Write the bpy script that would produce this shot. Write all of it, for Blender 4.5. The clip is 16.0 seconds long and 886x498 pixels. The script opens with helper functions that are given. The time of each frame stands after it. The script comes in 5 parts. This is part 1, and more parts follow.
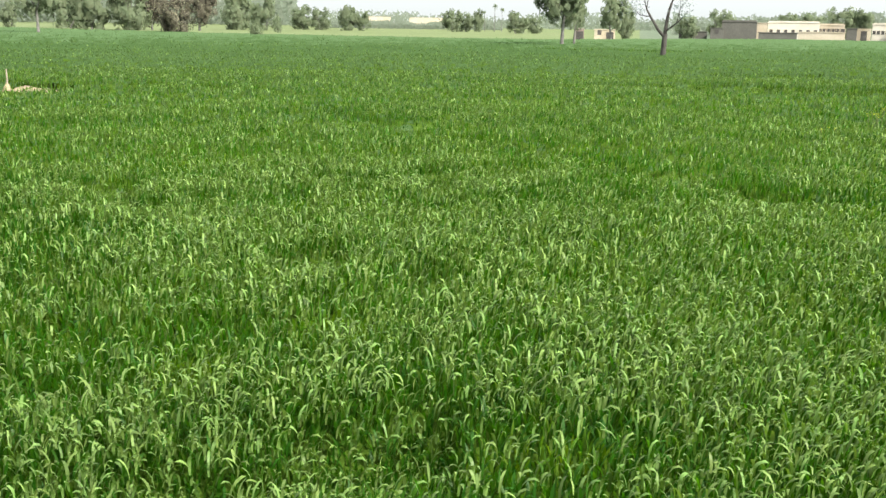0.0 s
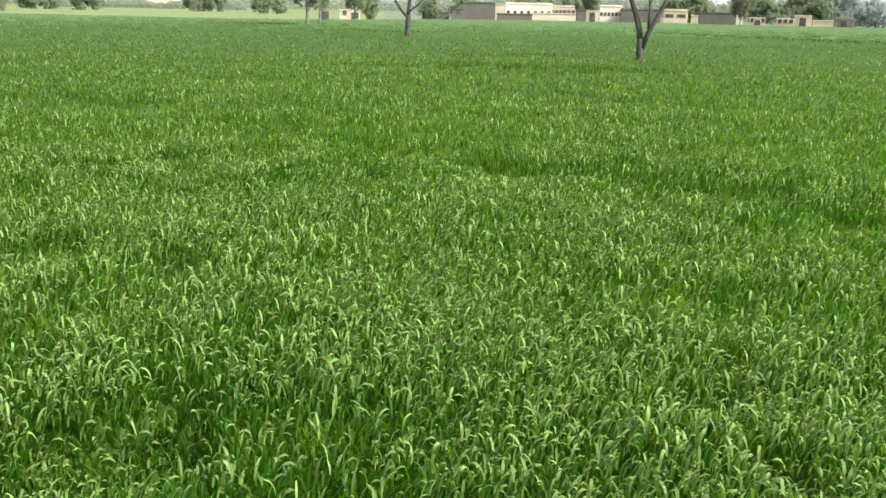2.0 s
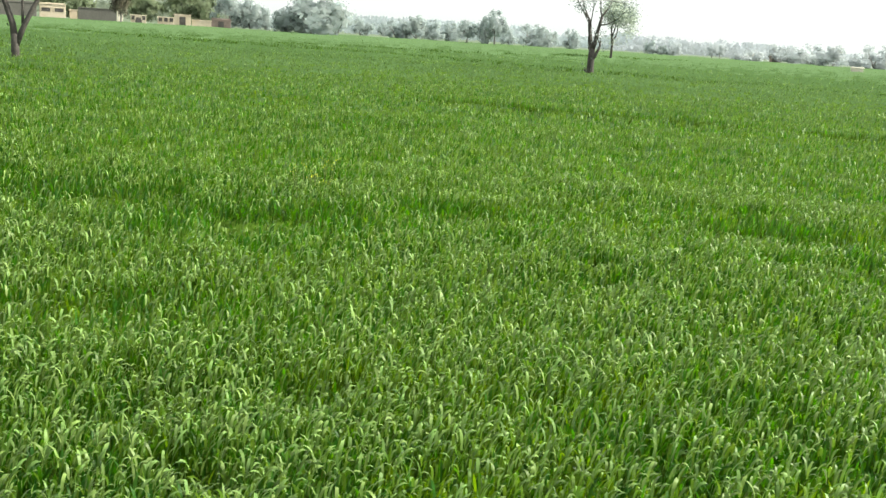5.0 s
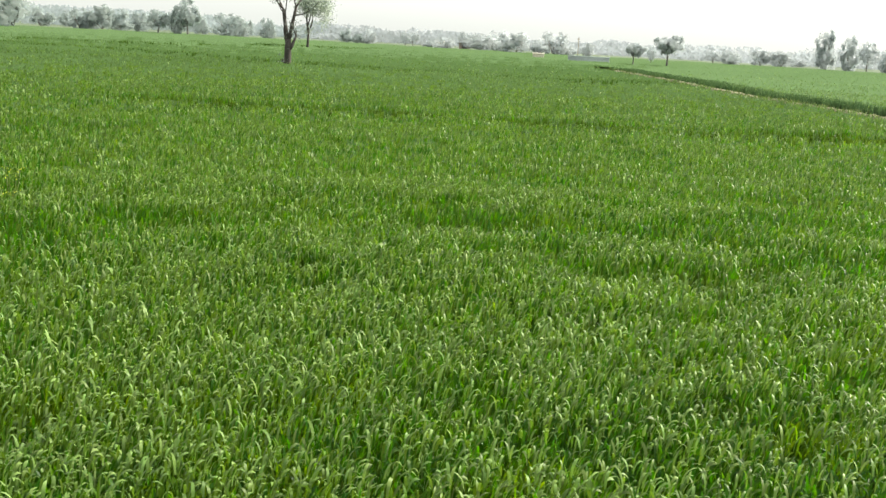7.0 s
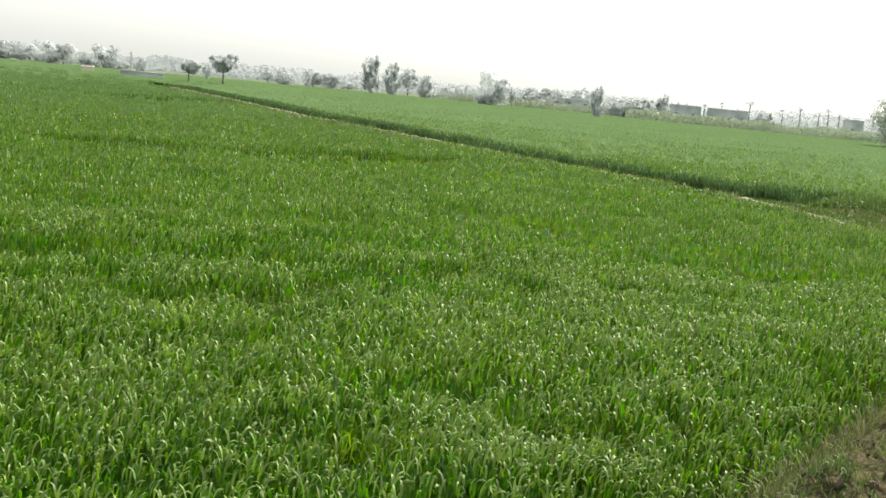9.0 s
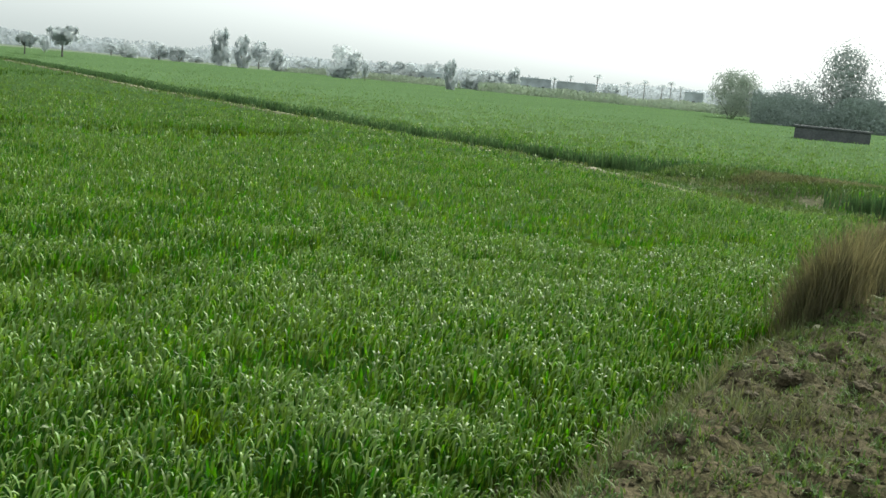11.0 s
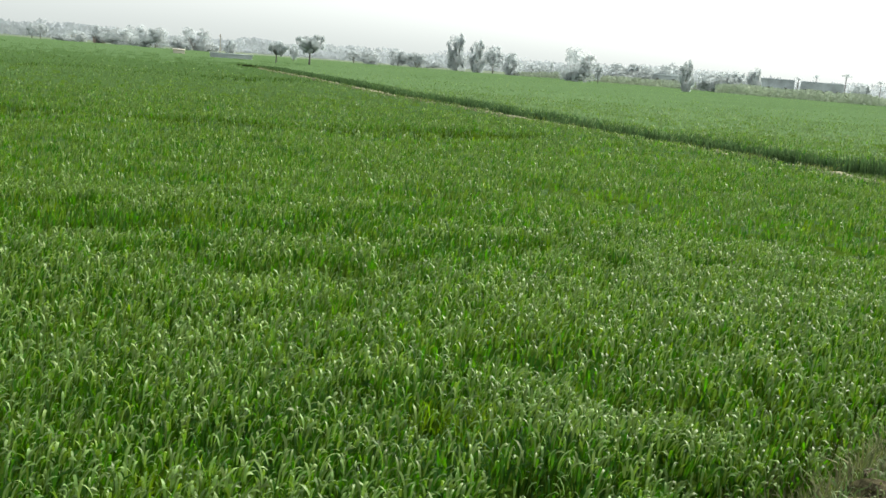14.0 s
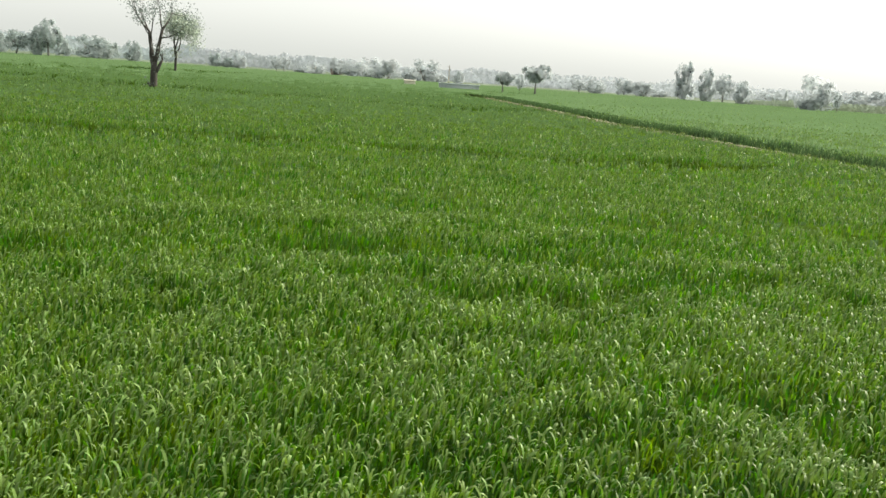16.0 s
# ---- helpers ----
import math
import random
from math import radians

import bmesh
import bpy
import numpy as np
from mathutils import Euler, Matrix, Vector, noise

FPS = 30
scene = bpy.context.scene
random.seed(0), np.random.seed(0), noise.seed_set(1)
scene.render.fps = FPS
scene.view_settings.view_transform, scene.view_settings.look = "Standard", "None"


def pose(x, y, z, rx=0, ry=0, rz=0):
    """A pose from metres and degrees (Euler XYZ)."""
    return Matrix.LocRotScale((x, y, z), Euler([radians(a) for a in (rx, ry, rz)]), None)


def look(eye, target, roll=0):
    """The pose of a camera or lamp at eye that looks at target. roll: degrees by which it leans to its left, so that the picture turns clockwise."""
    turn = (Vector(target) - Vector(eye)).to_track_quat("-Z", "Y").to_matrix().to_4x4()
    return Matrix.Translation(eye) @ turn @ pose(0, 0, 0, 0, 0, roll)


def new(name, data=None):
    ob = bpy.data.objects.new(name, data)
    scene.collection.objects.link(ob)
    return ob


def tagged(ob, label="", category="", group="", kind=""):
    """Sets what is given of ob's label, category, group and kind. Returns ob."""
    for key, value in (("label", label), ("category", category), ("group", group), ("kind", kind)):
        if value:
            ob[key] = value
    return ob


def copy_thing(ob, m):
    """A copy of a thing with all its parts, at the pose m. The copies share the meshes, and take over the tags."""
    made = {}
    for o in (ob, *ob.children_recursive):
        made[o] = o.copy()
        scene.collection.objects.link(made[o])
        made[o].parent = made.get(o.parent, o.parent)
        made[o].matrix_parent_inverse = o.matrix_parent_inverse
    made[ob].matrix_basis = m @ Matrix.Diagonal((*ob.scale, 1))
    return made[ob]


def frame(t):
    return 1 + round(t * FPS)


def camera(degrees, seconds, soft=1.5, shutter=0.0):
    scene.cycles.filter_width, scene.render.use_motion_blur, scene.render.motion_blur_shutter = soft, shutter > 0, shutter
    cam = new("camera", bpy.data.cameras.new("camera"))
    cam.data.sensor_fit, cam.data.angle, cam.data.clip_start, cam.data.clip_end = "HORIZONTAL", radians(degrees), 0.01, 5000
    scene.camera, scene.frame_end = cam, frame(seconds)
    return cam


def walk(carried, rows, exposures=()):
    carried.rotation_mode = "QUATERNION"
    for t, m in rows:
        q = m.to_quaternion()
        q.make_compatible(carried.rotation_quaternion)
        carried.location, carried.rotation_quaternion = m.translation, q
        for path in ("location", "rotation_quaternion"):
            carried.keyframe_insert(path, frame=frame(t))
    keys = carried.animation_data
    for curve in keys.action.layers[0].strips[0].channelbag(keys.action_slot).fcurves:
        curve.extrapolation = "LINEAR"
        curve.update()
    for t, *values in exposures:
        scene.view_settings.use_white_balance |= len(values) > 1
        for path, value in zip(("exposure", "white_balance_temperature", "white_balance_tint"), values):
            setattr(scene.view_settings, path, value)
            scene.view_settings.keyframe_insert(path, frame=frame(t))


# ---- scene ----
cam = camera(46.16, 16.0, soft=1.5)
# seconds, eye x y z, yaw, pitch, roll in degrees: a slow pan from north to east-south-east and part of the way back
ROWS = [
    (0.00, -0.083, 0.057, 1.912, 0.00, -12.28, 0.82),
    (0.50, -0.072, 0.067, 1.910, -3.56, -12.37, 0.82),
    (1.00, -0.066, 0.064, 1.913, -8.73, -12.59, 1.24),
    (1.50, -0.056, 0.064, 1.912, -11.47, -12.73, 1.14),
    (2.00, -0.047, 0.062, 1.911, -13.73, -13.09, 1.16),
    (2.50, -0.044, 0.044, 1.917, -17.55, -13.28, 1.63),
    (3.00, -0.026, 0.048, 1.915, -22.73, -12.51, 2.06),
    (3.50, -0.016, 0.036, 1.918, -28.47, -12.66, 2.54),
    (4.00, 0.013, 0.041, 1.917, -35.57, -12.34, 3.09),
    (4.20, 0.015, 0.047, 1.910, -37.97, -12.37, 3.39),
    (4.62, 0.011, 0.044, 1.925, -42.98, -12.17, 3.58),
    (5.04, -0.009, 0.033, 1.964, -46.92, -11.86, 3.60),
    (5.46, -0.032, 0.019, 2.011, -50.23, -11.53, 3.50),
    (5.88, -0.050, 0.008, 2.049, -53.36, -11.30, 3.38),
    (6.30, -0.051, 0.003, 2.064, -56.74, -11.27, 3.29),
    (6.50, -0.043, 0.001, 2.064, -59.04, -11.28, 3.57),
    (7.00, -0.003, 0.007, 2.056, -62.84, -11.56, 3.16),
    (7.50, -0.001, -0.007, 2.058, -69.47, -11.41, 4.16),
    (8.00, 0.001, -0.019, 2.062, -74.96, -10.66, 4.56),
    (8.50, 0.026, -0.026, 2.064, -80.31, -9.80, 5.10),
    (9.00, 0.029, -0.032, 2.066, -86.84, -8.79, 5.45),
    (9.50, 0.074, -0.038, 2.057, -90.55, -8.20, 5.54),
    (9.70, 0.079, -0.047, 2.056, -92.54, -8.09, 5.87),
    (10.12, 0.087, -0.053, 2.052, -94.95, -8.16, 5.90),
    (10.54, 0.090, -0.064, 2.047, -95.62, -8.68, 5.73),
    (10.96, 0.089, -0.074, 2.041, -94.99, -9.39, 5.45),
    (11.38, 0.085, -0.082, 2.036, -93.47, -10.02, 5.15),
    (11.80, 0.080, -0.085, 2.034, -91.49, -10.29, 4.93),
    (12.00, 0.076, -0.083, 2.028, -90.55, -10.36, 4.85),
    (12.50, 0.055, -0.079, 2.033, -88.06, -10.31, 4.49),
    (13.00, 0.052, -0.078, 2.033, -86.66, -10.43, 4.61),
    (13.50, 0.045, -0.070, 2.033, -84.72, -10.67, 4.72),
    (14.00, 0.036, -0.068, 2.035, -82.18, -10.37, 4.53),
    (14.50, 0.040, -0.065, 2.030, -79.37, -10.72, 4.36),
    (15.00, 0.050, -0.055, 2.033, -75.81, -10.61, 4.62),
    (15.50, 0.036, -0.055, 2.034, -73.30, -10.47, 4.36),
    (16.00, 0.039, -0.043, 2.038, -69.82, -9.70, 4.03),
]
EXPOSURES = [(0.0, 1.05, 6500, 10), (3.0, 1.1, 6550, 9), (4.2, 1.26, 6600, 6), (6.3, 0.84, 6800, 8), (7.2, 0.98, 6900, 9), (8.0, 0.96, 6950, 10), (8.8, 0.78, 6950, 10), (9.5, 0.67, 6850, 8), (9.7, 0.38, 6750, 7), (11.8, 0.54, 6250, 3), (12.5, 0.6, 6300, 4), (14.0, 0.64, 6500, 7), (15.0, 0.66, 6600, 7), (16.0, 0.66, 6850, 9)]


def aim(x, y, z, yaw, pitch, roll):
    a, b = radians(yaw), radians(pitch)
    ahead = Vector((-math.sin(a) * math.cos(b), math.cos(a) * math.cos(b), math.sin(b)))
    return look((x, y, z), Vector((x, y, z)) + ahead, roll)


walk(cam, [(t, aim(x, y, z, yaw, pitch, roll)) for t, x, y, z, yaw, pitch, roll in ROWS], EXPOSURES)
# ---- world and sun ----
SUN_AZ, SUN_EL = 131.0, 40.0
world = bpy.data.worlds.new("hazy_sky")
scene.world = world
world.use_nodes = True
wn, wl = world.node_tree.nodes, world.node_tree.links
wn.clear()
w_out = wn.new("ShaderNodeOutputWorld")
w_bg = wn.new("ShaderNodeBackground")
w_sky = wn.new("ShaderNodeTexSky")
w_sky.sky_type = "NISHITA"
w_sky.sun_disc = False
w_sky.sun_elevation, w_sky.sun_rotation = radians(SUN_EL), radians(SUN_AZ)
w_sky.air_density, w_sky.dust_density, w_sky.ozone_density = 1.0, 4.0, 1.0
w_pale = wn.new("ShaderNodeHueSaturation")
w_pale.inputs["Saturation"].default_value = 0.18
w_mix = wn.new("ShaderNodeMix")
w_mix.data_type = "RGBA"
w_mix.inputs[0].default_value = 0.34
w_mix.inputs[7].default_value = (8.4, 9.0, 8.9, 1)
wl.new(w_sky.outputs[0], w_pale.inputs["Color"])
wl.new(w_pale.outputs[0], w_mix.inputs[6])
wl.new(w_mix.outputs[2], w_bg.inputs[0])
w_bg.inputs[1].default_value = 0.138
wl.new(w_bg.outputs[0], w_out.inputs[0])

sun = new("sun", bpy.data.lights.new("sun", "SUN"))
sun.data.energy, sun.data.angle, sun.data.color = 4.8, radians(1.5), (1.0, 0.94, 0.84)
s_az, s_el = radians(SUN_AZ), radians(SUN_EL)
sun.matrix_world = look((60 * math.sin(s_az) * math.cos(s_el), 60 * math.cos(s_az) * math.cos(s_el), 60 * math.sin(s_el)), (0, 0, 0))


# ---- materials ----
def material(name, base, rough=0.8, spec=0.3, vary=0.25, scale=6.0, fine=60.0, bump=0.3, tint=None, island=0.0, translucent=0.0, obj_random=0.0, see_through=0.0, warm_light=(1.35, 1.25, 0.55), bloom=0.0, soft=0.0):
    """Base colour with variation at two scales, bump, and, where asked for, variation per leaf and light through the leaf."""
    m = bpy.data.materials.new(name)
    m.use_nodes = True
    n, l = m.node_tree.nodes, m.node_tree.links
    bsdf = n["Principled BSDF"]
    out = n["Material Output"]
    geo = n.new("ShaderNodeNewGeometry")
    coarse, grain = n.new("ShaderNodeTexNoise"), n.new("ShaderNodeTexNoise")
    for tex, s, d in ((coarse, scale, 4.0), (grain, fine, 3.0)):
        tex.inputs["Scale"].default_value, tex.inputs["Detail"].default_value = s, d
        l.new(geo.outputs["Position"], tex.inputs["Vector"])
    mix = n.new("ShaderNodeMix")
    mix.data_type = "RGBA"
    second = tint or tuple(c * 0.62 for c in base)
    mix.inputs[6].default_value, mix.inputs[7].default_value = (*base, 1), (*second, 1)
    ramp = n.new("ShaderNodeMapRange")
    ramp.inputs[1].default_value, ramp.inputs[2].default_value = 0.36, 0.64
    l.new(coarse.outputs["Fac"], ramp.inputs[0])
    l.new(ramp.outputs[0], mix.inputs[0])
    val = n.new("ShaderNodeHueSaturation")
    vr = n.new("ShaderNodeMapRange")
    vr.inputs[3].default_value, vr.inputs[4].default_value = 1 - vary, 1 + vary
    l.new(grain.outputs["Fac"], vr.inputs[0])
    vr.inputs[1].default_value, vr.inputs[2].default_value = 0.3, 0.7
    value = vr.outputs[0]
    if island or obj_random:
        r = n.new("ShaderNodeMapRange")
        k = island or obj_random
        r.inputs[3].default_value, r.inputs[4].default_value = 1 - k, 1 + k
        if island:
            l.new(geo.outputs["Random Per Island"], r.inputs[0])
        else:
            info = n.new("ShaderNodeObjectInfo")
            l.new(info.outputs["Random"], r.inputs[0])
        mul = n.new("ShaderNodeMath")
        mul.operation = "MULTIPLY"
        l.new(value, mul.inputs[0])
        l.new(r.outputs[0], mul.inputs[1])
        value = mul.outputs[0]
    l.new(value, val.inputs["Value"])
    l.new(mix.outputs[2], val.inputs["Color"])
    if island:
        hue = n.new("ShaderNodeMapRange")
        frac = n.new("ShaderNodeMath")
        frac.operation = "MULTIPLY_ADD"
        frac.inputs[1].default_value, frac.inputs[2].default_value = 7.31, 0.13
        wrap = n.new("ShaderNodeMath")
        wrap.operation = "FRACT"
        l.new(geo.outputs["Random Per Island"], frac.inputs[0])
        l.new(frac.outputs[0], wrap.inputs[0])
        l.new(wrap.outputs[0], hue.inputs[0])
        hue.inputs[3].default_value, hue.inputs[4].default_value = 0.485, 0.512
        l.new(hue.outputs[0], val.inputs["Hue"])
    surface = val.outputs[0]
    if bloom:
        # the waxy bloom on the outside of some leaves
        wax, much = n.new("ShaderNodeMix"), n.new("ShaderNodeMapRange")
        wax.data_type = "RGBA"
        wax.inputs[7].default_value = (0.19, 0.26, 0.13, 1)
        much.inputs[3].default_value, much.inputs[4].default_value = -0.3 * bloom, bloom
        l.new(geo.outputs["Random Per Island"], much.inputs[0])
        l.new(much.outputs[0], wax.inputs[0])
        l.new(surface, wax.inputs[6])
        surface = wax.outputs[2]
    l.new(surface, bsdf.inputs["Base Color"])
    bsdf.inputs["Roughness"].default_value = rough
    bsdf.inputs["Specular IOR Level"].default_value = spec
    if bump:
        b = n.new("ShaderNodeBump")
        b.inputs["Strength"].default_value, b.inputs["Distance"].default_value = bump, 0.02
        l.new(grain.outputs["Fac"], b.inputs["Height"])
        l.new(b.outputs[0], bsdf.inputs["Normal"])
    if soft:
        # shading normals tilted towards the sky, evening out sun and shade like haze
        keep, up, unit = n.new("ShaderNodeVectorMath"), n.new("ShaderNodeVectorMath"), n.new("ShaderNodeVectorMath")
        keep.operation, up.operation, unit.operation = "SCALE", "ADD", "NORMALIZE"
        keep.inputs["Scale"].default_value = 1 - soft
        up.inputs[1].default_value = (0, 0, soft)
        l.new(geo.outputs["Normal"], keep.inputs[0])
        l.new(keep.outputs[0], up.inputs[0])
        l.new(up.outputs[0], unit.inputs[0])
        l.new(unit.outputs[0], bsdf.inputs["Normal"])
        m.cycles.use_bump_map_correction = False
    if translucent:
        tr = n.new("ShaderNodeBsdfTranslucent")
        warm = n.new("ShaderNodeMix")
        warm.data_type, warm.blend_type = "RGBA", "MULTIPLY"
        warm.inputs[0].default_value = 1.0
        warm.inputs[7].default_value = (*warm_light, 1)
        l.new(val.outputs[0], warm.inputs[6])
        l.new(warm.outputs[2], tr.inputs["Color"])
        ms = n.new("ShaderNodeMixShader")
        ms.inputs[0].default_value = translucent
        l.new(bsdf.outputs[0], ms.inputs[1])
        l.new(tr.outputs[0], ms.inputs[2])
        l.new(ms.outputs[0], out.inputs[0])
    if see_through:
        # even transparency that lets the sky show through, imitating haze over foliage
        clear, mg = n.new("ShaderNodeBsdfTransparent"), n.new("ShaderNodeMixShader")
        mg.inputs[0].default_value = see_through
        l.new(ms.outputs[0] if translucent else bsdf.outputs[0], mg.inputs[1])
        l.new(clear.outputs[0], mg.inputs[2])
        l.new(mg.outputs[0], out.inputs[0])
    return m


M_SOIL = material("green_brown_field_soil", (0.10, 0.10, 0.05), 0.95, 0.0, 0.3, 1.2, 30, 0.6, tint=(0.06, 0.085, 0.03))
M_BANK = material("dry_bank_earth", (0.070, 0.060, 0.034), 0.95, 0.05, 0.5, 4.5, 34, 1.0, tint=(0.036, 0.036, 0.016))
M_PATH = material("pale_trodden_earth", (0.24, 0.23, 0.15), 0.95, 0.1, 0.4, 1.2, 10, 0.9, tint=(0.13, 0.14, 0.075))
M_WHEAT = material("wheat_leaf", (0.040, 0.13, 0.007), 0.45, 0.2, 0.12, 0.35, 9, 0.0, tint=(0.026, 0.096, 0.008), island=0.32, translucent=0.6, bloom=0.04, warm_light=(1.5, 1.45, 0.18))
M_WHEAT_PALE = material("yellowing_wheat_leaf", (0.09, 0.185, 0.011), 0.55, 0.2, 0.12, 1.2, 9, 0.0, tint=(0.07, 0.16, 0.010), island=0.2, translucent=0.58, warm_light=(1.4, 1.3, 0.2))
# waxy leaf bends; the sun and sky glint is painted in as extra paleness
M_WHEAT_TIP = material("waxy_glint_wheat_leaf_bend", (0.155, 0.245, 0.068), 0.46, 0.2, 0.1, 3.0, 30, 0.0, tint=(0.112, 0.192, 0.046), island=0.35, translucent=0.34, warm_light=(0.85, 1.0, 0.2))
# distant wheat: the haze is put into these bluer, paler colours
M_WHEAT_FAR = material("hazed_wheat_leaf", (0.066, 0.117, 0.041), 0.7, 0.08, 0.12, 0.1, 4, 0.0, tint=(0.057, 0.105, 0.036), island=0.08, translucent=0.5, warm_light=(1.7, 1.65, 1.15), soft=0.7)
M_WHEAT_HAZE = material("paler_hazed_wheat_leaf", (0.100, 0.162, 0.072), 0.7, 0.08, 0.12, 0.1, 4, 0.0, tint=(0.089, 0.148, 0.064), island=0.06, translucent=0.5, warm_light=(1.7, 1.65, 1.3), soft=0.7)
M_WHEAT_STEM = material("wheat_stem", (0.075, 0.135, 0.055), 0.8, 0.1, 0.2, 1.0, 20, 0.0, tint=(0.06, 0.115, 0.048), island=0.2, translucent=0.3, warm_light=(1.0, 1.05, 0.8))
# thicket and fresh tree leaves: base colours lightened and greyed for haze
M_THICKET = material("thicket_leaf", (0.25, 0.30, 0.27), 0.9, 0.05, 0.12, 0.6, 5, 0.0, tint=(0.215, 0.26, 0.235), island=0.12, see_through=0.35)
M_LEAF_FRESH = material("hazed_fresh_tree_leaf", (0.31, 0.365, 0.29), 0.95, 0.0, 0.06, 0.6, 5, 0.0, tint=(0.27, 0.325, 0.25), island=0.06, see_through=0.3, soft=0.4)
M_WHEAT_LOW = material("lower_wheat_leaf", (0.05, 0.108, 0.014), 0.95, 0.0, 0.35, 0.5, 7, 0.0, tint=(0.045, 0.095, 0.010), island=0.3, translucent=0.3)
# lower leaf mass of the distant wheat, tinted for haze likewise
M_WHEAT_LOW_FAR = material("lower_hazed_wheat_leaf", (0.046, 0.084, 0.029), 0.95, 0.0, 0.2, 0.1, 3, 0.0, tint=(0.04, 0.075, 0.025), soft=0.4)
M_WHEAT_LOW_HAZE = material("lower_paler_hazed_wheat_leaf", (0.076, 0.127, 0.056), 0.95, 0.0, 0.15, 0.1, 3, 0.0, tint=(0.068, 0.116, 0.049), soft=0.4)
M_DRYGRASS = material("dry_grass", (0.16, 0.16, 0.085), 0.8, 0.15, 0.2, 1.0, 20, 0.0, tint=(0.12, 0.13, 0.06), island=0.35, translucent=0.25, warm_light=(0.95, 1.05, 0.7))
# far reeds paled, the haze put into their colour
M_REED = material("hazy_reed", (0.42, 0.48, 0.36), 0.9, 0.05, 0.1, 0.3, 5, 0.0, tint=(0.37, 0.43, 0.33), island=0.1, see_through=0.4)
M_BANKGRASS = material("bank_grass", (0.09, 0.14, 0.042), 0.7, 0.2, 0.2, 1.0, 20, 0.0, tint=(0.11, 0.13, 0.05), island=0.35, translucent=0.3, warm_light=(1.0, 1.1, 0.5))
M_WEED = material("bank_weed_leaf", (0.075, 0.14, 0.035), 0.6, 0.2, 0.2, 1.0, 20, 0.0, tint=(0.09, 0.13, 0.04), island=0.3, translucent=0.3, warm_light=(0.95, 1.1, 0.5))
M_MEADOW = material("pale_meadow", (0.135, 0.165, 0.075), 0.95, 0.1, 0.2, 0.02, 0.5, 0.2, tint=(0.115, 0.15, 0.062))
# ground out to the horizon, haze mixed into its green
M_FAR = material("far_ground", (0.11, 0.14, 0.095), 0.95, 0.1, 0.2, 0.01, 0.2, 0.1, tint=(0.10, 0.128, 0.085))
M_BARK = material("dark_bark", (0.07, 0.065, 0.058), 0.9, 0.15, 0.35, 3.0, 24, 1.0)
# far tree and woodland leaves: haze painted in as pale, greyed base colours
M_LEAF = material("hazed_tree_leaf", (0.385, 0.415, 0.41), 0.95, 0.0, 0.06, 0.6, 5, 0.0, tint=(0.365, 0.395, 0.39), island=0.05, see_through=0.38, translucent=0.55, warm_light=(1.3, 1.35, 1.4), soft=0.3)
M_LEAF_MID = material("hazed_grey_green_tree_leaf", (0.29, 0.335, 0.315), 0.95, 0.0, 0.06, 0.6, 5, 0.0, tint=(0.275, 0.315, 0.30), island=0.05, see_through=0.33, translucent=0.55, warm_light=(1.3, 1.35, 1.4), soft=0.3)
M_LEAF_NORTH = material("hazed_green_tree_leaf", (0.165, 0.20, 0.125), 0.95, 0.0, 0.06, 0.6, 5, 0.0, tint=(0.15, 0.185, 0.112), island=0.05, see_through=0.2, translucent=0.55, warm_light=(1.3, 1.35, 1.2), soft=0.4)
M_WOODS = material("hazed_woodland_leaf", (0.34, 0.365, 0.375), 0.95, 0.0, 0.06, 0.2, 3, 0.0, tint=(0.325, 0.35, 0.355), island=0.03, see_through=0.4, translucent=0.55, warm_light=(1.3, 1.35, 1.4), soft=0.3)
M_WOODS_MID = material("hazed_grey_green_woodland_leaf", (0.33, 0.375, 0.375), 0.95, 0.0, 0.06, 0.2, 3, 0.0, tint=(0.31, 0.355, 0.355), island=0.03, see_through=0.4, translucent=0.55, warm_light=(1.3, 1.35, 1.4), soft=0.3)
M_WOODS_NORTH = material("hazed_green_woodland_leaf", (0.19, 0.225, 0.175), 0.95, 0.0, 0.06, 0.2, 3, 0.0, tint=(0.18, 0.21, 0.165), island=0.03, see_through=0.2, translucent=0.55, warm_light=(1.3, 1.35, 1.2), soft=0.4)
# skyline walls: plaster paled and blued so that haze seems to fade them
M_FARWALL = material("hazed_grey_plaster", (0.50, 0.55, 0.57), 0.9, 0.1, 0.10, 0.5, 4, 0.2)
M_SPUR = material("grassy_dry_earth", (0.105, 0.10, 0.06), 0.95, 0.1, 0.4, 1.6, 14, 0.9, tint=(0.075, 0.085, 0.038))
M_LEAF_DRY = material("dry_twig_leaf", (0.135, 0.13, 0.093), 0.9, 0.05, 0.12, 0.6, 5, 0.0, island=0.1, see_through=0.3, translucent=0.4, warm_light=(1.2, 1.2, 1.0), soft=0.4)
# bark of distant trunks, lightened to imitate haze
M_BARK_FAR = material("hazed_bark", (0.17, 0.165, 0.15), 0.9, 0.1, 0.25, 3.0, 24, 0.5)
M_CREAM = material("cream_lime_plaster", (0.47, 0.415, 0.325), 0.9, 0.15, 0.08, 0.5, 4, 0.15, tint=(0.42, 0.36, 0.27))
M_WHITE = material("dusty_whitewash", (0.60, 0.56, 0.48), 0.9, 0.15, 0.06, 0.5, 4, 0.15, tint=(0.50, 0.46, 0.38))
M_MUD = material("grey_mud_brick", (0.115, 0.113, 0.10), 0.95, 0.1, 0.12, 0.5, 4, 0.3, tint=(0.098, 0.096, 0.085))
M_BRICK = material("weathered_brick", (0.25, 0.20, 0.175), 0.95, 0.1, 0.15, 0.5, 4, 0.3)
M_DARK = material("dark_opening_panel", (0.09, 0.085, 0.08), 0.9, 0.1, 0.2, 1, 5, 0.0)
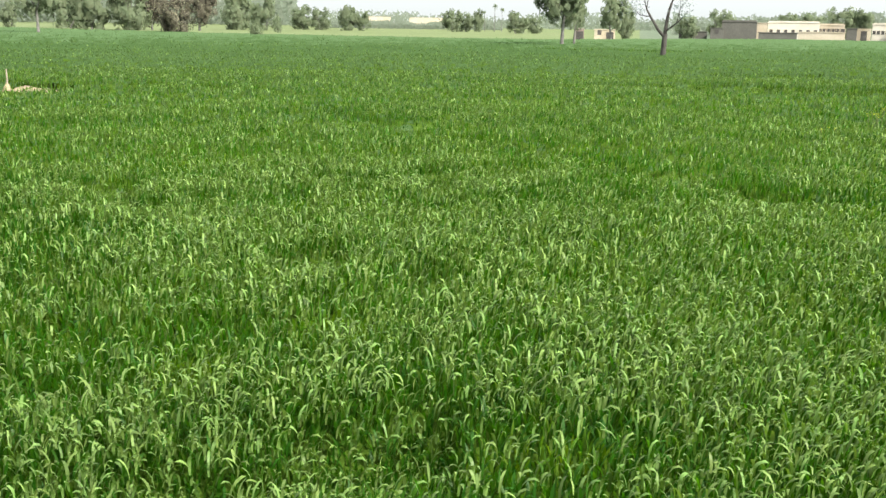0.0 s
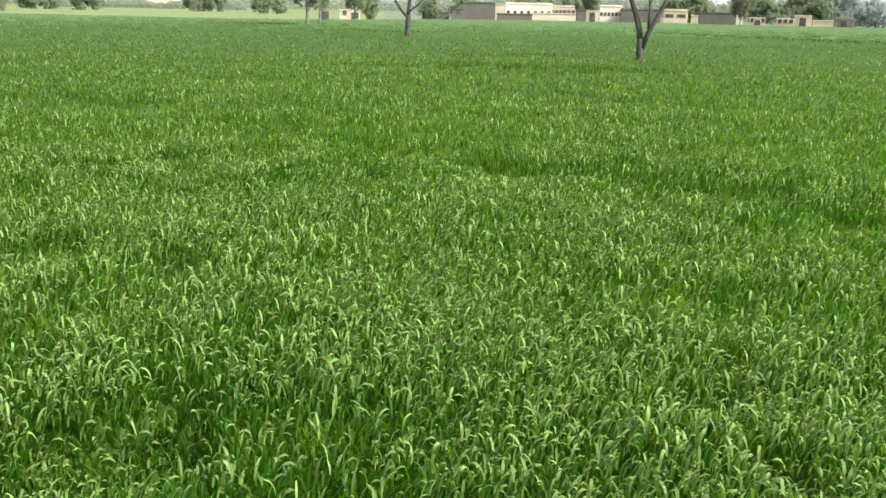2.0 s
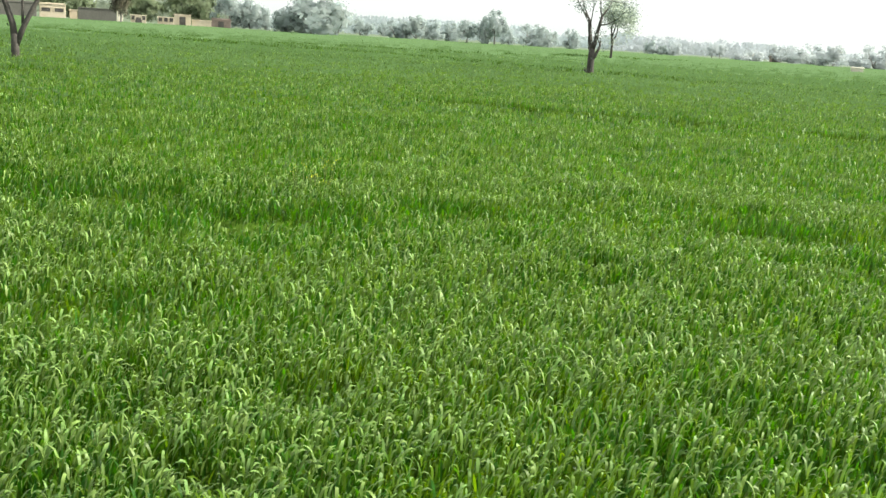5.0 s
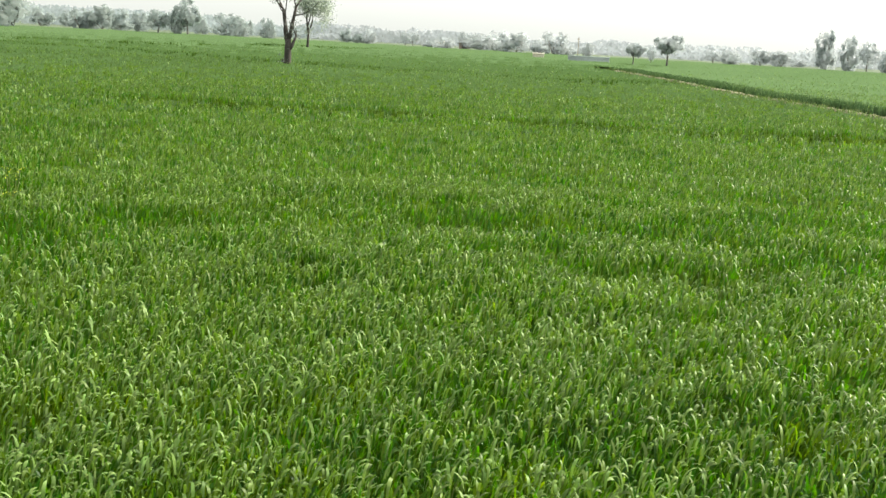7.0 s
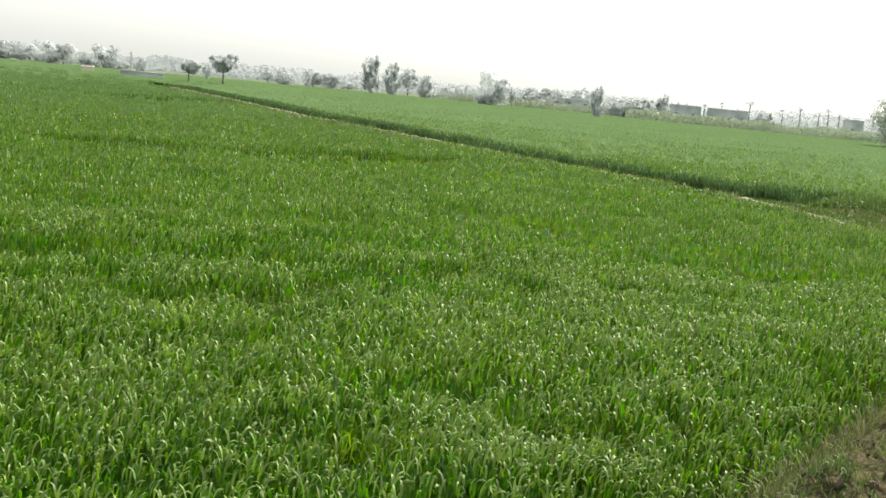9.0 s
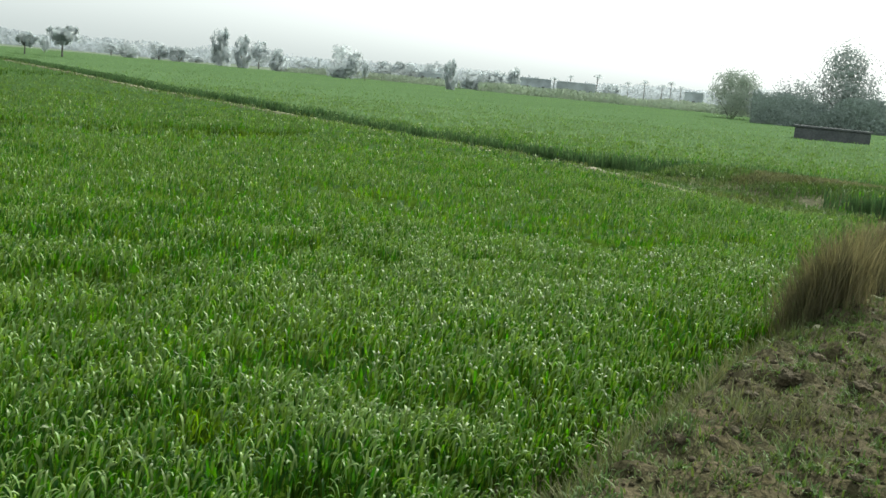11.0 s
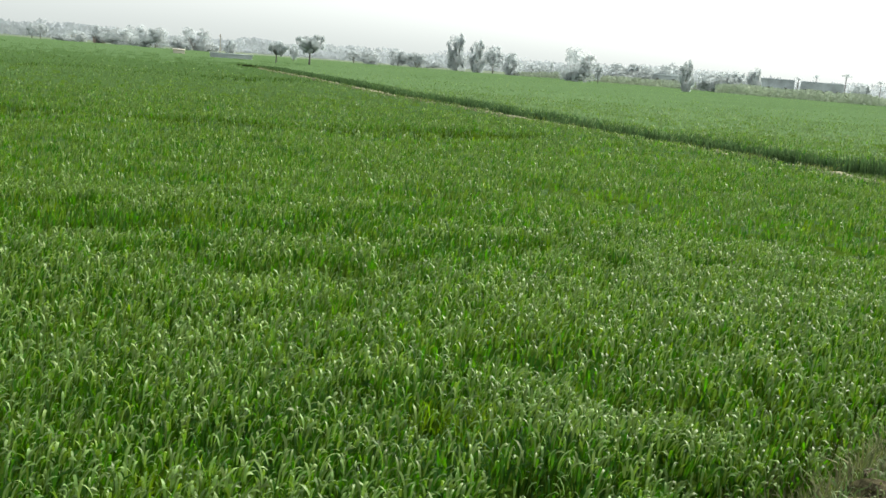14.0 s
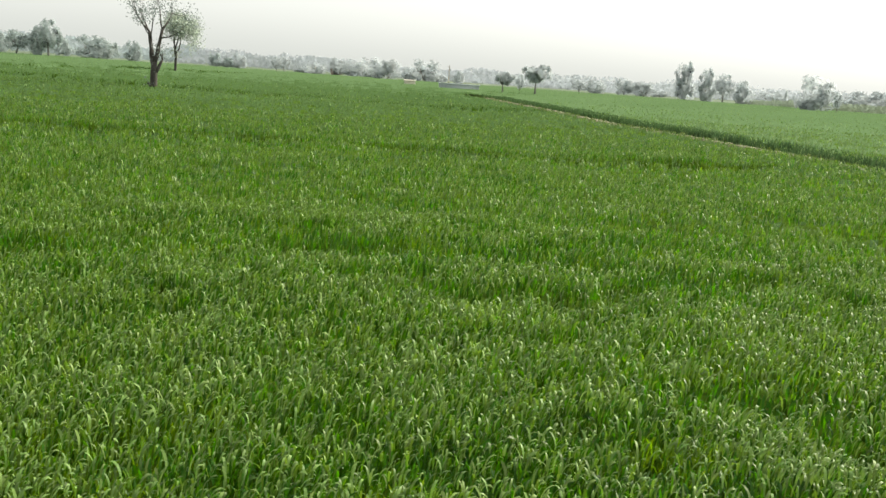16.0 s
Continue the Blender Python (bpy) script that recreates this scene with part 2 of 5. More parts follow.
M_FLOWER = material("mustard_flower", (0.42, 0.46, 0.05), 0.7, 0.1, 0.1, 5, 50, 0.0, tint=(0.36, 0.41, 0.05), island=0.1, translucent=0.3)
M_TUSSOCK = material("brown_tussock_grass", (0.16, 0.145, 0.09), 0.85, 0.1, 0.2, 1.0, 20, 0.0, tint=(0.125, 0.12, 0.068), island=0.35, translucent=0.4, warm_light=(1.0, 1.0, 0.7))
M_CLOD = material("crumbly_clod", (0.085, 0.07, 0.045), 0.95, 0.1, 0.35, 9, 60, 1.0, tint=(0.05, 0.045, 0.025))
M_PALE = material("pale_dry_silt", (0.25, 0.21, 0.13), 0.95, 0.1, 0.2, 2.0, 18, 0.7)
M_WOOD = material("grey_weathered_wood", (0.30, 0.26, 0.20), 0.85, 0.2, 0.2, 6, 60, 0.4)
M_DARKWALL = material("dark_grey_brick", (0.115, 0.12, 0.125), 0.95, 0.1, 0.2, 1.5, 9, 0.5, tint=(0.085, 0.09, 0.095))


# ---- helpers for meshes ----
def polar(az, d, z=0.0):
    a = radians(az)
    return Vector((d * math.sin(a), d * math.cos(a), z))


def mesh_from(name, verts, faces_flat, sizes, mat):
    """A mesh from arrays: vertices, the corner indices of all faces in a row, and how many corners each face has."""
    me = bpy.data.meshes.new(name)
    verts = np.asarray(verts, np.float32)
    faces_flat, sizes = np.asarray(faces_flat, np.int32), np.asarray(sizes, np.int32)
    me.vertices.add(len(verts))
    me.vertices.foreach_set("co", verts.ravel())
    me.loops.add(len(faces_flat))
    me.loops.foreach_set("vertex_index", faces_flat)
    me.polygons.add(len(sizes))
    me.polygons.foreach_set("loop_start", np.concatenate([[0], np.cumsum(sizes)[:-1]]).astype(np.int32))
    me.update(calc_edges=True)
    me.materials.append(mat)
    return me


def part(name, bm, mat, parent=None, label="", smooth=False):
    me = bpy.data.meshes.new(name)
    bm.normal_update()
    bm.to_mesh(me)
    bm.free()
    if smooth:
        me.polygons.foreach_set("use_smooth", [True] * len(me.polygons))
    me.materials.append(mat)
    ob = new(name, me)
    if parent:
        ob.parent = parent
    return tagged(ob, label=label)


def empty(name, m, label, category, group="", kind=""):
    ob = new(name)
    ob.matrix_world = m
    return tagged(ob, label=label, category=category, group=group, kind=kind)


def box(bm, x0, x1, y0, y1, z0, z1, bevel=0.0):
    r = bmesh.ops.create_cube(bm, size=1.0)
    vs = r["verts"]
    for v in vs:
        v.co = Vector((x0 + (v.co.x + 0.5) * (x1 - x0), y0 + (v.co.y + 0.5) * (y1 - y0), z0 + (v.co.z + 0.5) * (z1 - z0)))
    if bevel:
        es = list({e for v in vs for e in v.link_edges})
        bmesh.ops.bevel(bm, geom=es, offset=bevel, segments=1, affect="EDGES")


def tube(bm, pts, radii, sides=6):
    """A tapered tube along points."""
    rings = []
    for k, p in enumerate(pts):
        d = (pts[min(k + 1, len(pts) - 1)] - pts[max(k - 1, 0)]).normalized()
        u = d.cross(Vector((0.31, 0.93, 0.17))).normalized()
        w = d.cross(u)
        rings.append([bm.verts.new(p + radii[k] * (math.cos(a) * u + math.sin(a) * w)) for a in [2 * math.pi * i / sides for i in range(sides)]])
    for a, b in zip(rings, rings[1:]):
        for i in range(sides):
            bm.faces.new((a[i], a[(i + 1) % sides], b[(i + 1) % sides], b[i]))
    bm.faces.new(rings[-1])
    bm.faces.new(list(reversed(rings[0])))


RNG = np.random.default_rng(7)
LATTICE = np.random.default_rng(11).random((256, 256))


def value_noise(x, y, size):
    """Smooth noise from 0 to 1 over the plan, with features of that size in metres."""
    u, v = np.asarray(x) / size + 57.3, np.asarray(y) / size + 91.7
    i, j = np.floor(u).astype(int), np.floor(v).astype(int)
    a, b = u - i, v - j
    a, b = a * a * (3 - 2 * a), b * b * (3 - 2 * b)
    g = lambda p, q: LATTICE[p % 256, q % 256]
    return (g(i, j) * (1 - a) + g(i + 1, j) * a) * (1 - b) + (g(i, j + 1) * (1 - a) + g(i + 1, j + 1) * a) * b


def line_distance(x, y, pts, signed=False):
    """The distance of plan points from a polyline, and how far along it they lie; signed: above zero beyond it, seen from the bank."""
    best, along, run = np.full(len(x), 1e9), np.zeros(len(x)), 0.0
    reach = np.hypot(x, y)
    for (ax, ay), (bx, by) in zip(pts, pts[1:]):
        dx, dy = bx - ax, by - ay
        ll = math.hypot(dx, dy)
        s = np.clip(((x - ax) * dx + (y - ay) * dy) / ll**2, 0, 1)
        d = np.hypot(x - ax - s * dx, y - ay - s * dy)
        along = np.where(d < np.abs(best), run + s * ll, along)
        sign = np.where(signed & (reach < np.hypot(ax + s * dx, ay + s * dy)), -1.0, 1.0)
        best = np.where(d < np.abs(best), d * sign, best)
        run += ll
    return best, along


# ---- plan ----
BANK_EDGE = [(-12.0, 9.2), (-6.0, 5.4), (0.0, 1.9), (3.2, -0.2), (4.4, -0.95), (5.3, -1.5), (6.0, -1.95), (7.2, -2.8), (8.1, -3.55), (11.0, -5.6), (15.5, -8.2), (18.0, -9.4)]
BUND = [(80.0, 27.0), (60.0, 15.8), (46.5, 8.9), (41.0, 5.0), (36.0, 2.0), (31.8, -0.3), (27.4, -3.7), (24.4, -5.3), (22.8, -6.2), (21.0, -6.5), (19.6, -7.0), (17.6, -8.0)]
SPUR = [(24.7, -8.9), (23.7, -9.9), (23.0, -11.0), (22.1, -12.6), (20.6, -15.0)]
DITCH = [(25.3, -6.0), (24.3, -6.6), (21.6, -8.0), (19.0, -9.2)]
DITCH_LIP = [(27.6, -5.0), (25.9, -6.3), (24.8, -7.5), (23.8, -8.7)]
MOUND = (9.8, 24.6)
FURROWS = [
    [(16.5, 19.0), (18.1, 14.4), (19.3, 12.0), (20.3, 9.4), (21.5, 6.6), (22.6, 4.2), (24.4, 2.3), (26.0, 1.2)],
    [(34.2, 73.7), (36.9, 62.5), (38.8, 59.0), (41.5, 53.9), (44.5, 47.5), (44.3, 33.0), (44.3, 22.9), (46.7, 17.1), (53.3, 13.9)],
    [(44.0, 58.6), (53.0, 60.2), (56.0, 57.5), (64.0, 57.0), (80.0, 62.0), (100.0, 60.0)],
    [(-16.0, 30.0), (-12.0, 26.0), (-9.6, 24.8), (-8.1, 25.4), (-6.3, 25.2), (-4.4, 25.6)],
    [(6.0, 68.0), (8.5, 67.5), (12.6, 67.0), (17.0, 69.0)],
    [(2.7, 27.4), (5.2, 28.2), (7.8, 28.3), (9.4, 26.8), (11.2, 26.0), (13.0, 25.2)],
    [(8.6, 34.2), (10.4, 34.4), (12.4, 34.8)],
    [(38.8, 65.7), (41.8, 68.0), (45.5, 69.9)],
]
FURROW_DEPTH = [0.85, 0.95, 0.95, 0.75, 0.7, 0.6, 0.6, 0.9]
TRACKS = [
    [(-2.4, 19.5), (1.0, 13.2), (2.2, 10.9), (3.2, 9.8), (4.3, 8.8), (4.9, 7.7), (5.9, 6.4), (6.8, 6.0), (7.7, 5.5), (8.3, 4.6), (8.9, 3.6), (9.2, 2.5), (9.3, 1.1)],
    [(10.9, 1.4), (11.5, 0.6), (11.7, 0.0)],
    [(4.5, 21.0), (7.0, 18.0), (9.5, 15.2), (10.8, 13.6), (13.0, 12.5)],
]
NORTH_EDGE = [(-140.0, 236.0), (-82.0, 176.0), (-50.0, 150.0), (-22.0, 128.0), (0.0, 119.0), (12.0, 117.0), (24.0, 132.0), (45.0, 150.0), (90.0, 130.0), (126.0, 112.0), (150.0, 60.0), (165.0, 0.0), (160.0, -28.0), (172.0, -52.0), (190.0, -90.0)]
# ---- ground ----
def side_of(pts, x, y):
    """Signed distance from a polyline that runs in +x: above zero on its left side."""
    d, _ = line_distance(x, y, pts)
    py = np.interp(x, [p[0] for p in pts], [p[1] for p in pts])
    return np.where(y > py, d, -d)


def bank_height(x, y):
    """The height of the bank on which the camera stands, falling to the field at its ragged edge."""
    s = -side_of(BANK_EDGE, x, y)
    lumps = (value_noise(x, y, 0.5) - 0.5) * 0.08 + (value_noise(x, y, 0.19) - 0.5) * 0.13 + np.clip(value_noise(x, y, 0.085) - 0.5, 0, 1) * 0.11 + (value_noise(x, y, 1.7) - 0.5) * 0.12
    rise = np.clip((s + 0.12) / 0.55, 0, 1)
    rise = rise * rise * (3 - 2 * rise)
    return rise * (0.42 + lumps) - 0.06 * (1 - rise)


def grid_object(name, xs, ys, height, mat, label, keep=None, category="ground", kind="structure"):
    gx, gy = np.meshgrid(xs, ys)
    x, y = gx.ravel(), gy.ravel()
    z = height(x, y)
    nx, ny = len(xs), len(ys)
    i, j = np.meshgrid(np.arange(nx - 1), np.arange(ny - 1))
    a = (j * nx + i).ravel()
    q = np.stack([a, a + 1, a + nx + 1, a + nx], 1)
    if keep is not None:
        cx, cy = x[q].mean(1), y[q].mean(1)
        q = q[keep(cx, cy)]
    me = mesh_from(name, np.stack([x, y, z], 1), q.ravel(), np.full(len(q), 4), mat)
    me.polygons.foreach_set("use_smooth", np.ones(len(me.polygons), bool))
    return tagged(new(name, me), label=label, category=category, kind=kind)


ring = np.concatenate([[-4000, -2000, -1000, -500, -300], np.arange(-200, 201, 20), [300, 500, 1000, 2000, 4000]]).astype(float)
grid_object("ground", ring, ring, lambda x, y: np.zeros_like(x), M_SOIL, "dark green-brown farm soil under and beyond the crop")
grid_object("bank", np.concatenate([np.arange(-6, 2.5, 0.12), np.arange(2.5, 9.5, 0.05), np.arange(9.5, 18.0, 0.12)]), np.concatenate([np.arange(-11, -5.0, 0.12), np.arange(-5.0, 0.2, 0.05), np.arange(0.2, 7.0, 0.12)]), bank_height, M_BANK, "raised earth bank with clods and sparse dry grass beside the wheat",
            keep=lambda x, y: side_of(BANK_EDGE, x, y) < 0.25)


def ridge(name, pts, width, height, mat, label, step=0.35, across=9, rough=0.06):
    """A rounded earth ridge along a polyline."""
    P = [Vector((*p, 0)) for p in pts]
    samples = []
    for a, b in zip(P, P[1:]):
        n = max(1, int((b - a).length / step))
        samples += [a.lerp(b, k / n) for k in range(n)]
    samples.append(P[-1])
    for _ in range(6):
        samples = [samples[0]] + [(p + q + r) / 3 for p, q, r in zip(samples, samples[1:], samples[2:])] + [samples[-1]]
    V = []
    for k, p in enumerate(samples):
        taper = min(1.0, (k + 1) / 9, (len(samples) - k) / 9)
        d = (samples[min(k + 1, len(samples) - 1)] - samples[max(k - 1, 0)]).normalized()
        w = Vector((-d.y, d.x, 0))
        for c in range(across):
            s = c / (across - 1) * 2 - 1
            q = p + w * s * width / 2 * (1 + 0.35 * (noise.noise(p * 0.5) + noise.noise(p * 1.7)))
            z = taper * height * max(0.0, 1 - abs(s) ** 2.4) + taper * rough * (noise.noise(q * 2.3) + 0.6 * noise.noise(q * 6)) * (1 - s * s) - 0.02
            V.append((q.x, q.y, z))
    n = len(samples)
    F = [(k * across + c, k * across + c + 1, (k + 1) * across + c + 1, (k + 1) * across + c) for k in range(n - 1) for c in range(across - 1)]
    me = mesh_from(name, V, np.array(F).ravel(), np.full(len(F), 4), mat)
    me.polygons.foreach_set("use_smooth", np.ones(len(me.polygons), bool))
    return tagged(new(name, me), label=label, category="earth bund", kind="structure")


ridge("bund", BUND, 0.45, 0.24, M_PATH, "low pale earth bund parting two wheat fields")
ridge("bund", DITCH_LIP, 0.5, 0.17, M_PATH, "thin pale lip of a ditch at the field corner")
ridge("bund", SPUR, 4.0, 0.46, M_SPUR, "broad grassy earth bund at the field corner", across=23, rough=0.1)

# the pale fields beyond the crop and the land behind them
edge = [Vector((*p, 0.02)) for p in NORTH_EDGE]
bm = bmesh.new()
north = [p for p in edge if math.degrees(math.atan2(p.x, p.y)) < 14]
near_ring = [bm.verts.new(p) for p in north]
far_ring = [bm.verts.new(Vector((p.x, p.y, 0)).normalized() * (p.length + 330) + Vector((0, 0, 0.04))) for p in north]
for k in range(len(north) - 1):
    bm.faces.new((near_ring[k], near_ring[k + 1], far_ring[k + 1], far_ring[k]))
bmesh.ops.recalc_face_normals(bm, faces=bm.faces)
tagged(part("meadow", bm, M_MEADOW), label="pale yellow-green pasture beyond the wheat", category="ground", kind="structure")
bm = bmesh.new()
inner = [bm.verts.new(Vector((p.x, p.y, 0)).normalized() * (p.length + 1) + Vector((0, 0, 0.01))) for p in edge]
outer = [bm.verts.new(Vector((p.x, p.y, 0)).normalized() * 3600 + Vector((0, 0, 0.01))) for p in edge]
for k in range(len(edge) - 1):
    bm.faces.new((inner[k], inner[k + 1], outer[k + 1], outer[k]))
bmesh.ops.recalc_face_normals(bm, faces=bm.faces)
tagged(part("far_fields", bm, M_FAR), label="farmland reaching to the horizon, its green dulled for haze", category="ground", kind="structure")


# ---- the wheat ----
def blades(name, x, y, z0, length, segs, width, mat, label, lean=(0.0, 0.0), first=(0.05, 0.45), last=(0.9, 2.3), category="wheat", curl=1.6):
    """Arching leaf blades from the plan points at height z0, each as long as length."""
    n = len(x)
    phi = RNG.uniform(0, 2 * math.pi, n)
    dx, dy = np.cos(phi) + lean[0], np.sin(phi) + lean[1]
    ll = np.hypot(dx, dy) + 1e-6
    dx, dy = dx / ll, dy / ll
    th0, th1 = RNG.uniform(*first, n), RNG.uniform(*last, n)
    p = np.stack([x, y, z0], 1)
    wx, wy = -dy, dx
    w = width * RNG.uniform(0.7, 1.25, n)
    V = np.zeros((n, 2 * segs + 1, 3), np.float32)
    twist = RNG.uniform(-0.7, 0.7, n)
    cuts = [(k / segs) ** 0.72 for k in range(segs + 1)]
    for k in range(segs + 1):
        s = cuts[k]
        ww = w * (0.6 + 0.4 * min(1, s * 3)) * (1.0 if s < 0.75 else 0.85) * 0.5
        side = np.stack([wx * ww, wy * ww, ww * twist * (s + 0.3)], 1)
        if k < segs:
            V[:, 2 * k], V[:, 2 * k + 1] = p - side, p + side
        else:
            V[:, 2 * segs] = p
            break
        gap = cuts[k + 1] - s
        th = th0 + (th1 - th0) * ((s + 0.5 * gap) ** curl)
        st = length * gap
        p = p + np.stack([dx * np.sin(th) * st, dy * np.sin(th) * st, np.cos(th) * st], 1)
    one, sizes = [], []
    for k in range(segs - 1):
        one += [2 * k, 2 * k + 1, 2 * k + 3, 2 * k + 2]
        sizes.append(4)
    one += [2 * segs - 2, 2 * segs - 1, 2 * segs]
    sizes.append(3)
    F = (np.array(one)[None] + (np.arange(n) * (2 * segs + 1))[:, None]).ravel()
    me = mesh_from(name, V.reshape(-1, 3), F, np.tile(sizes, n), mat)
    me.polygons.foreach_set("use_smooth", np.ones(len(me.polygons), bool))
    return tagged(new(name, me), label=label, category=category, kind="stuff")


def scatter(r0, r1, density, az0=-32.0, az1=124.0):
    area = 0.5 * radians(az1 - az0) * (r1 * r1 - r0 * r0)
    n = int(area * density)
    r, a = np.sqrt(RNG.uniform(r0 * r0, r1 * r1, n)), np.radians(RNG.uniform(az0, az1, n))
    return r * np.sin(a), r * np.cos(a)


def beyond_bund(x, y):
    return (y < np.interp(x, [p[0] for p in reversed(BUND)], [p[1] for p in reversed(BUND)])) & (x > 17.6) & (x < 240)


def crop_height(x, y):
    """The wheat's height: uneven, sunk along furrows, with trampled streaks; zero where none grows."""
    h = 0.42 * (0.86 + 0.22 * value_noise(x, y, 2.6) + 0.14 * value_noise(x, y, 0.6))
    pits = value_noise(x, y, 0.42) * 0.55 + value_noise(x, y, 1.1) * 0.45
    h = h * (1 - 0.4 * np.clip((0.33 - pits) / 0.12, 0, 1))
    for f, deep in zip(FURROWS, FURROW_DEPTH):
        d, s = line_distance(x, y, f, True)
        far = np.clip(np.hypot(x, y) / 22.0, 1.0, 3.0)
        broken = np.clip(0.3 + (value_noise(s, s * 0, 2.5 * far) - 0.42) * 5, 0.12, 1)
        d = d + (value_noise(s, s * 0 + 3, 1.2) - 0.5) * 0.3
        broken = broken * np.clip(np.minimum(s, s.max() - s) / (1.5 * far), 0, 1)
        h = h * (1 - broken * (deep * np.exp(-((np.minimum(d + 0.1, np.maximum(d - 0.35 * far, 0)) / (0.35 * far)) ** 2)) * (d < 0.4 * far) - 0.16 * np.exp(-(((d - 0.9 * far) / (0.45 * far)) ** 2)) * (d > 0.4 * far)))
    for f in TRACKS:
        d, s = line_distance(x, y, f, True)
        d = d + (value_noise(s, s * 0 + 40, 0.9) - 0.5) * 0.7
        broken = np.clip((value_noise(s, s * 0 + 9, 0.8) - 0.38) * 6, 0, 1)
        h = h * (1 - broken * (0.27 * np.exp(-((d / 0.28) ** 2)) - 0.06 * np.exp(-(((d - 0.5) / 0.25) ** 2))))
    beyond = beyond_bund(x, y)
    d, _ = line_distance(x, y, BUND)
    h = h * np.where(beyond & (x < 78), 1.4 - 0.38 * np.clip(x / 78, 0, 1), np.where((d < 2.0) & ~beyond, np.clip(0.7 + 0.15 * d, 0, 1), 1.0))
    s = side_of(BANK_EDGE, x, y)
    h = h * np.where(x < 17.0, np.clip(0.5 + 0.5 * s / 0.7, 0.45, 1.0), 1.0)
    return h


def crop_mask(x, y):
    ok = (side_of(BANK_EDGE, x, y) > -0.05 + 0.25 * value_noise(x, y, 0.5)) | (x > 20)
    d, _ = line_distance(x, y, BUND)
    ok &= d > 0.42 + 0.12 * value_noise(x, y, 0.7)
    d, _ = line_distance(x, y, SPUR)
    ok &= d > 1.95 + 0.3 * value_noise(x, y, 0.8)
    d, _ = line_distance(x, y, DITCH)
    ok &= d > np.interp(x, [23.8, 25.4], [1.45, 0.4])
    d = np.hypot((x + MOUND[0]) / 1.0, (y - MOUND[1]) / 1.3)
    ok &= d > 0.85
    ax, ay = np.array([p[0] for p in NORTH_EDGE]), np.array([p[1] for p in NORTH_EDGE])
    az_e, r_e = np.degrees(np.arctan2(ax, ay)), np.hypot(ax, ay)
    ok &= np.hypot(x, y) < np.interp(np.degrees(np.arctan2(x, y)), az_e, r_e)
    return ok


WHEAT_LABEL = "dense knee-high green wheat with arching leaves"
WIND = (0.3, -0.7)


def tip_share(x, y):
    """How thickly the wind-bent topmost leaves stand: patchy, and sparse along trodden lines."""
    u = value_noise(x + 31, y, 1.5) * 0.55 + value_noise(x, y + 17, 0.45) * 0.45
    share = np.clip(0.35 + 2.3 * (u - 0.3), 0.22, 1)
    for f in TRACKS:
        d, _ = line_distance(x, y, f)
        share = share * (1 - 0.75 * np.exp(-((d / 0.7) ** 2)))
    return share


# (inner and outer radius, leaves per square metre, segments, leaf width, leaf length; topmost leaves per square metre, their segments, width, length)
STANDS = (
    (1.3, 2.6, 700, 2, 0.012, 0.15, 0, 3, 0.0, 0.0),
    (2.6, 5.5, 1450, 3, 0.0105, 0.125, 1150, 4, 0.0108, 0.096),
    (5.5, 12.0, 500, 2, 0.015, 0.125, 700, 3, 0.0122, 0.09),
    (12.0, 20.0, 195, 2, 0.0185, 0.125, 260, 2, 0.0152, 0.092),
    (20.0, 34.0, 80, 2, 0.026, 0.13, 76, 2, 0.021, 0.10),
    (34.0, 56.0, 24, 2, 0.040, 0.13, 12, 2, 0.028, 0.10),
    (56.0, 240.0, 4.0, 2, 0.075, 0.13, 2.0, 2, 0.04, 0.10),
)
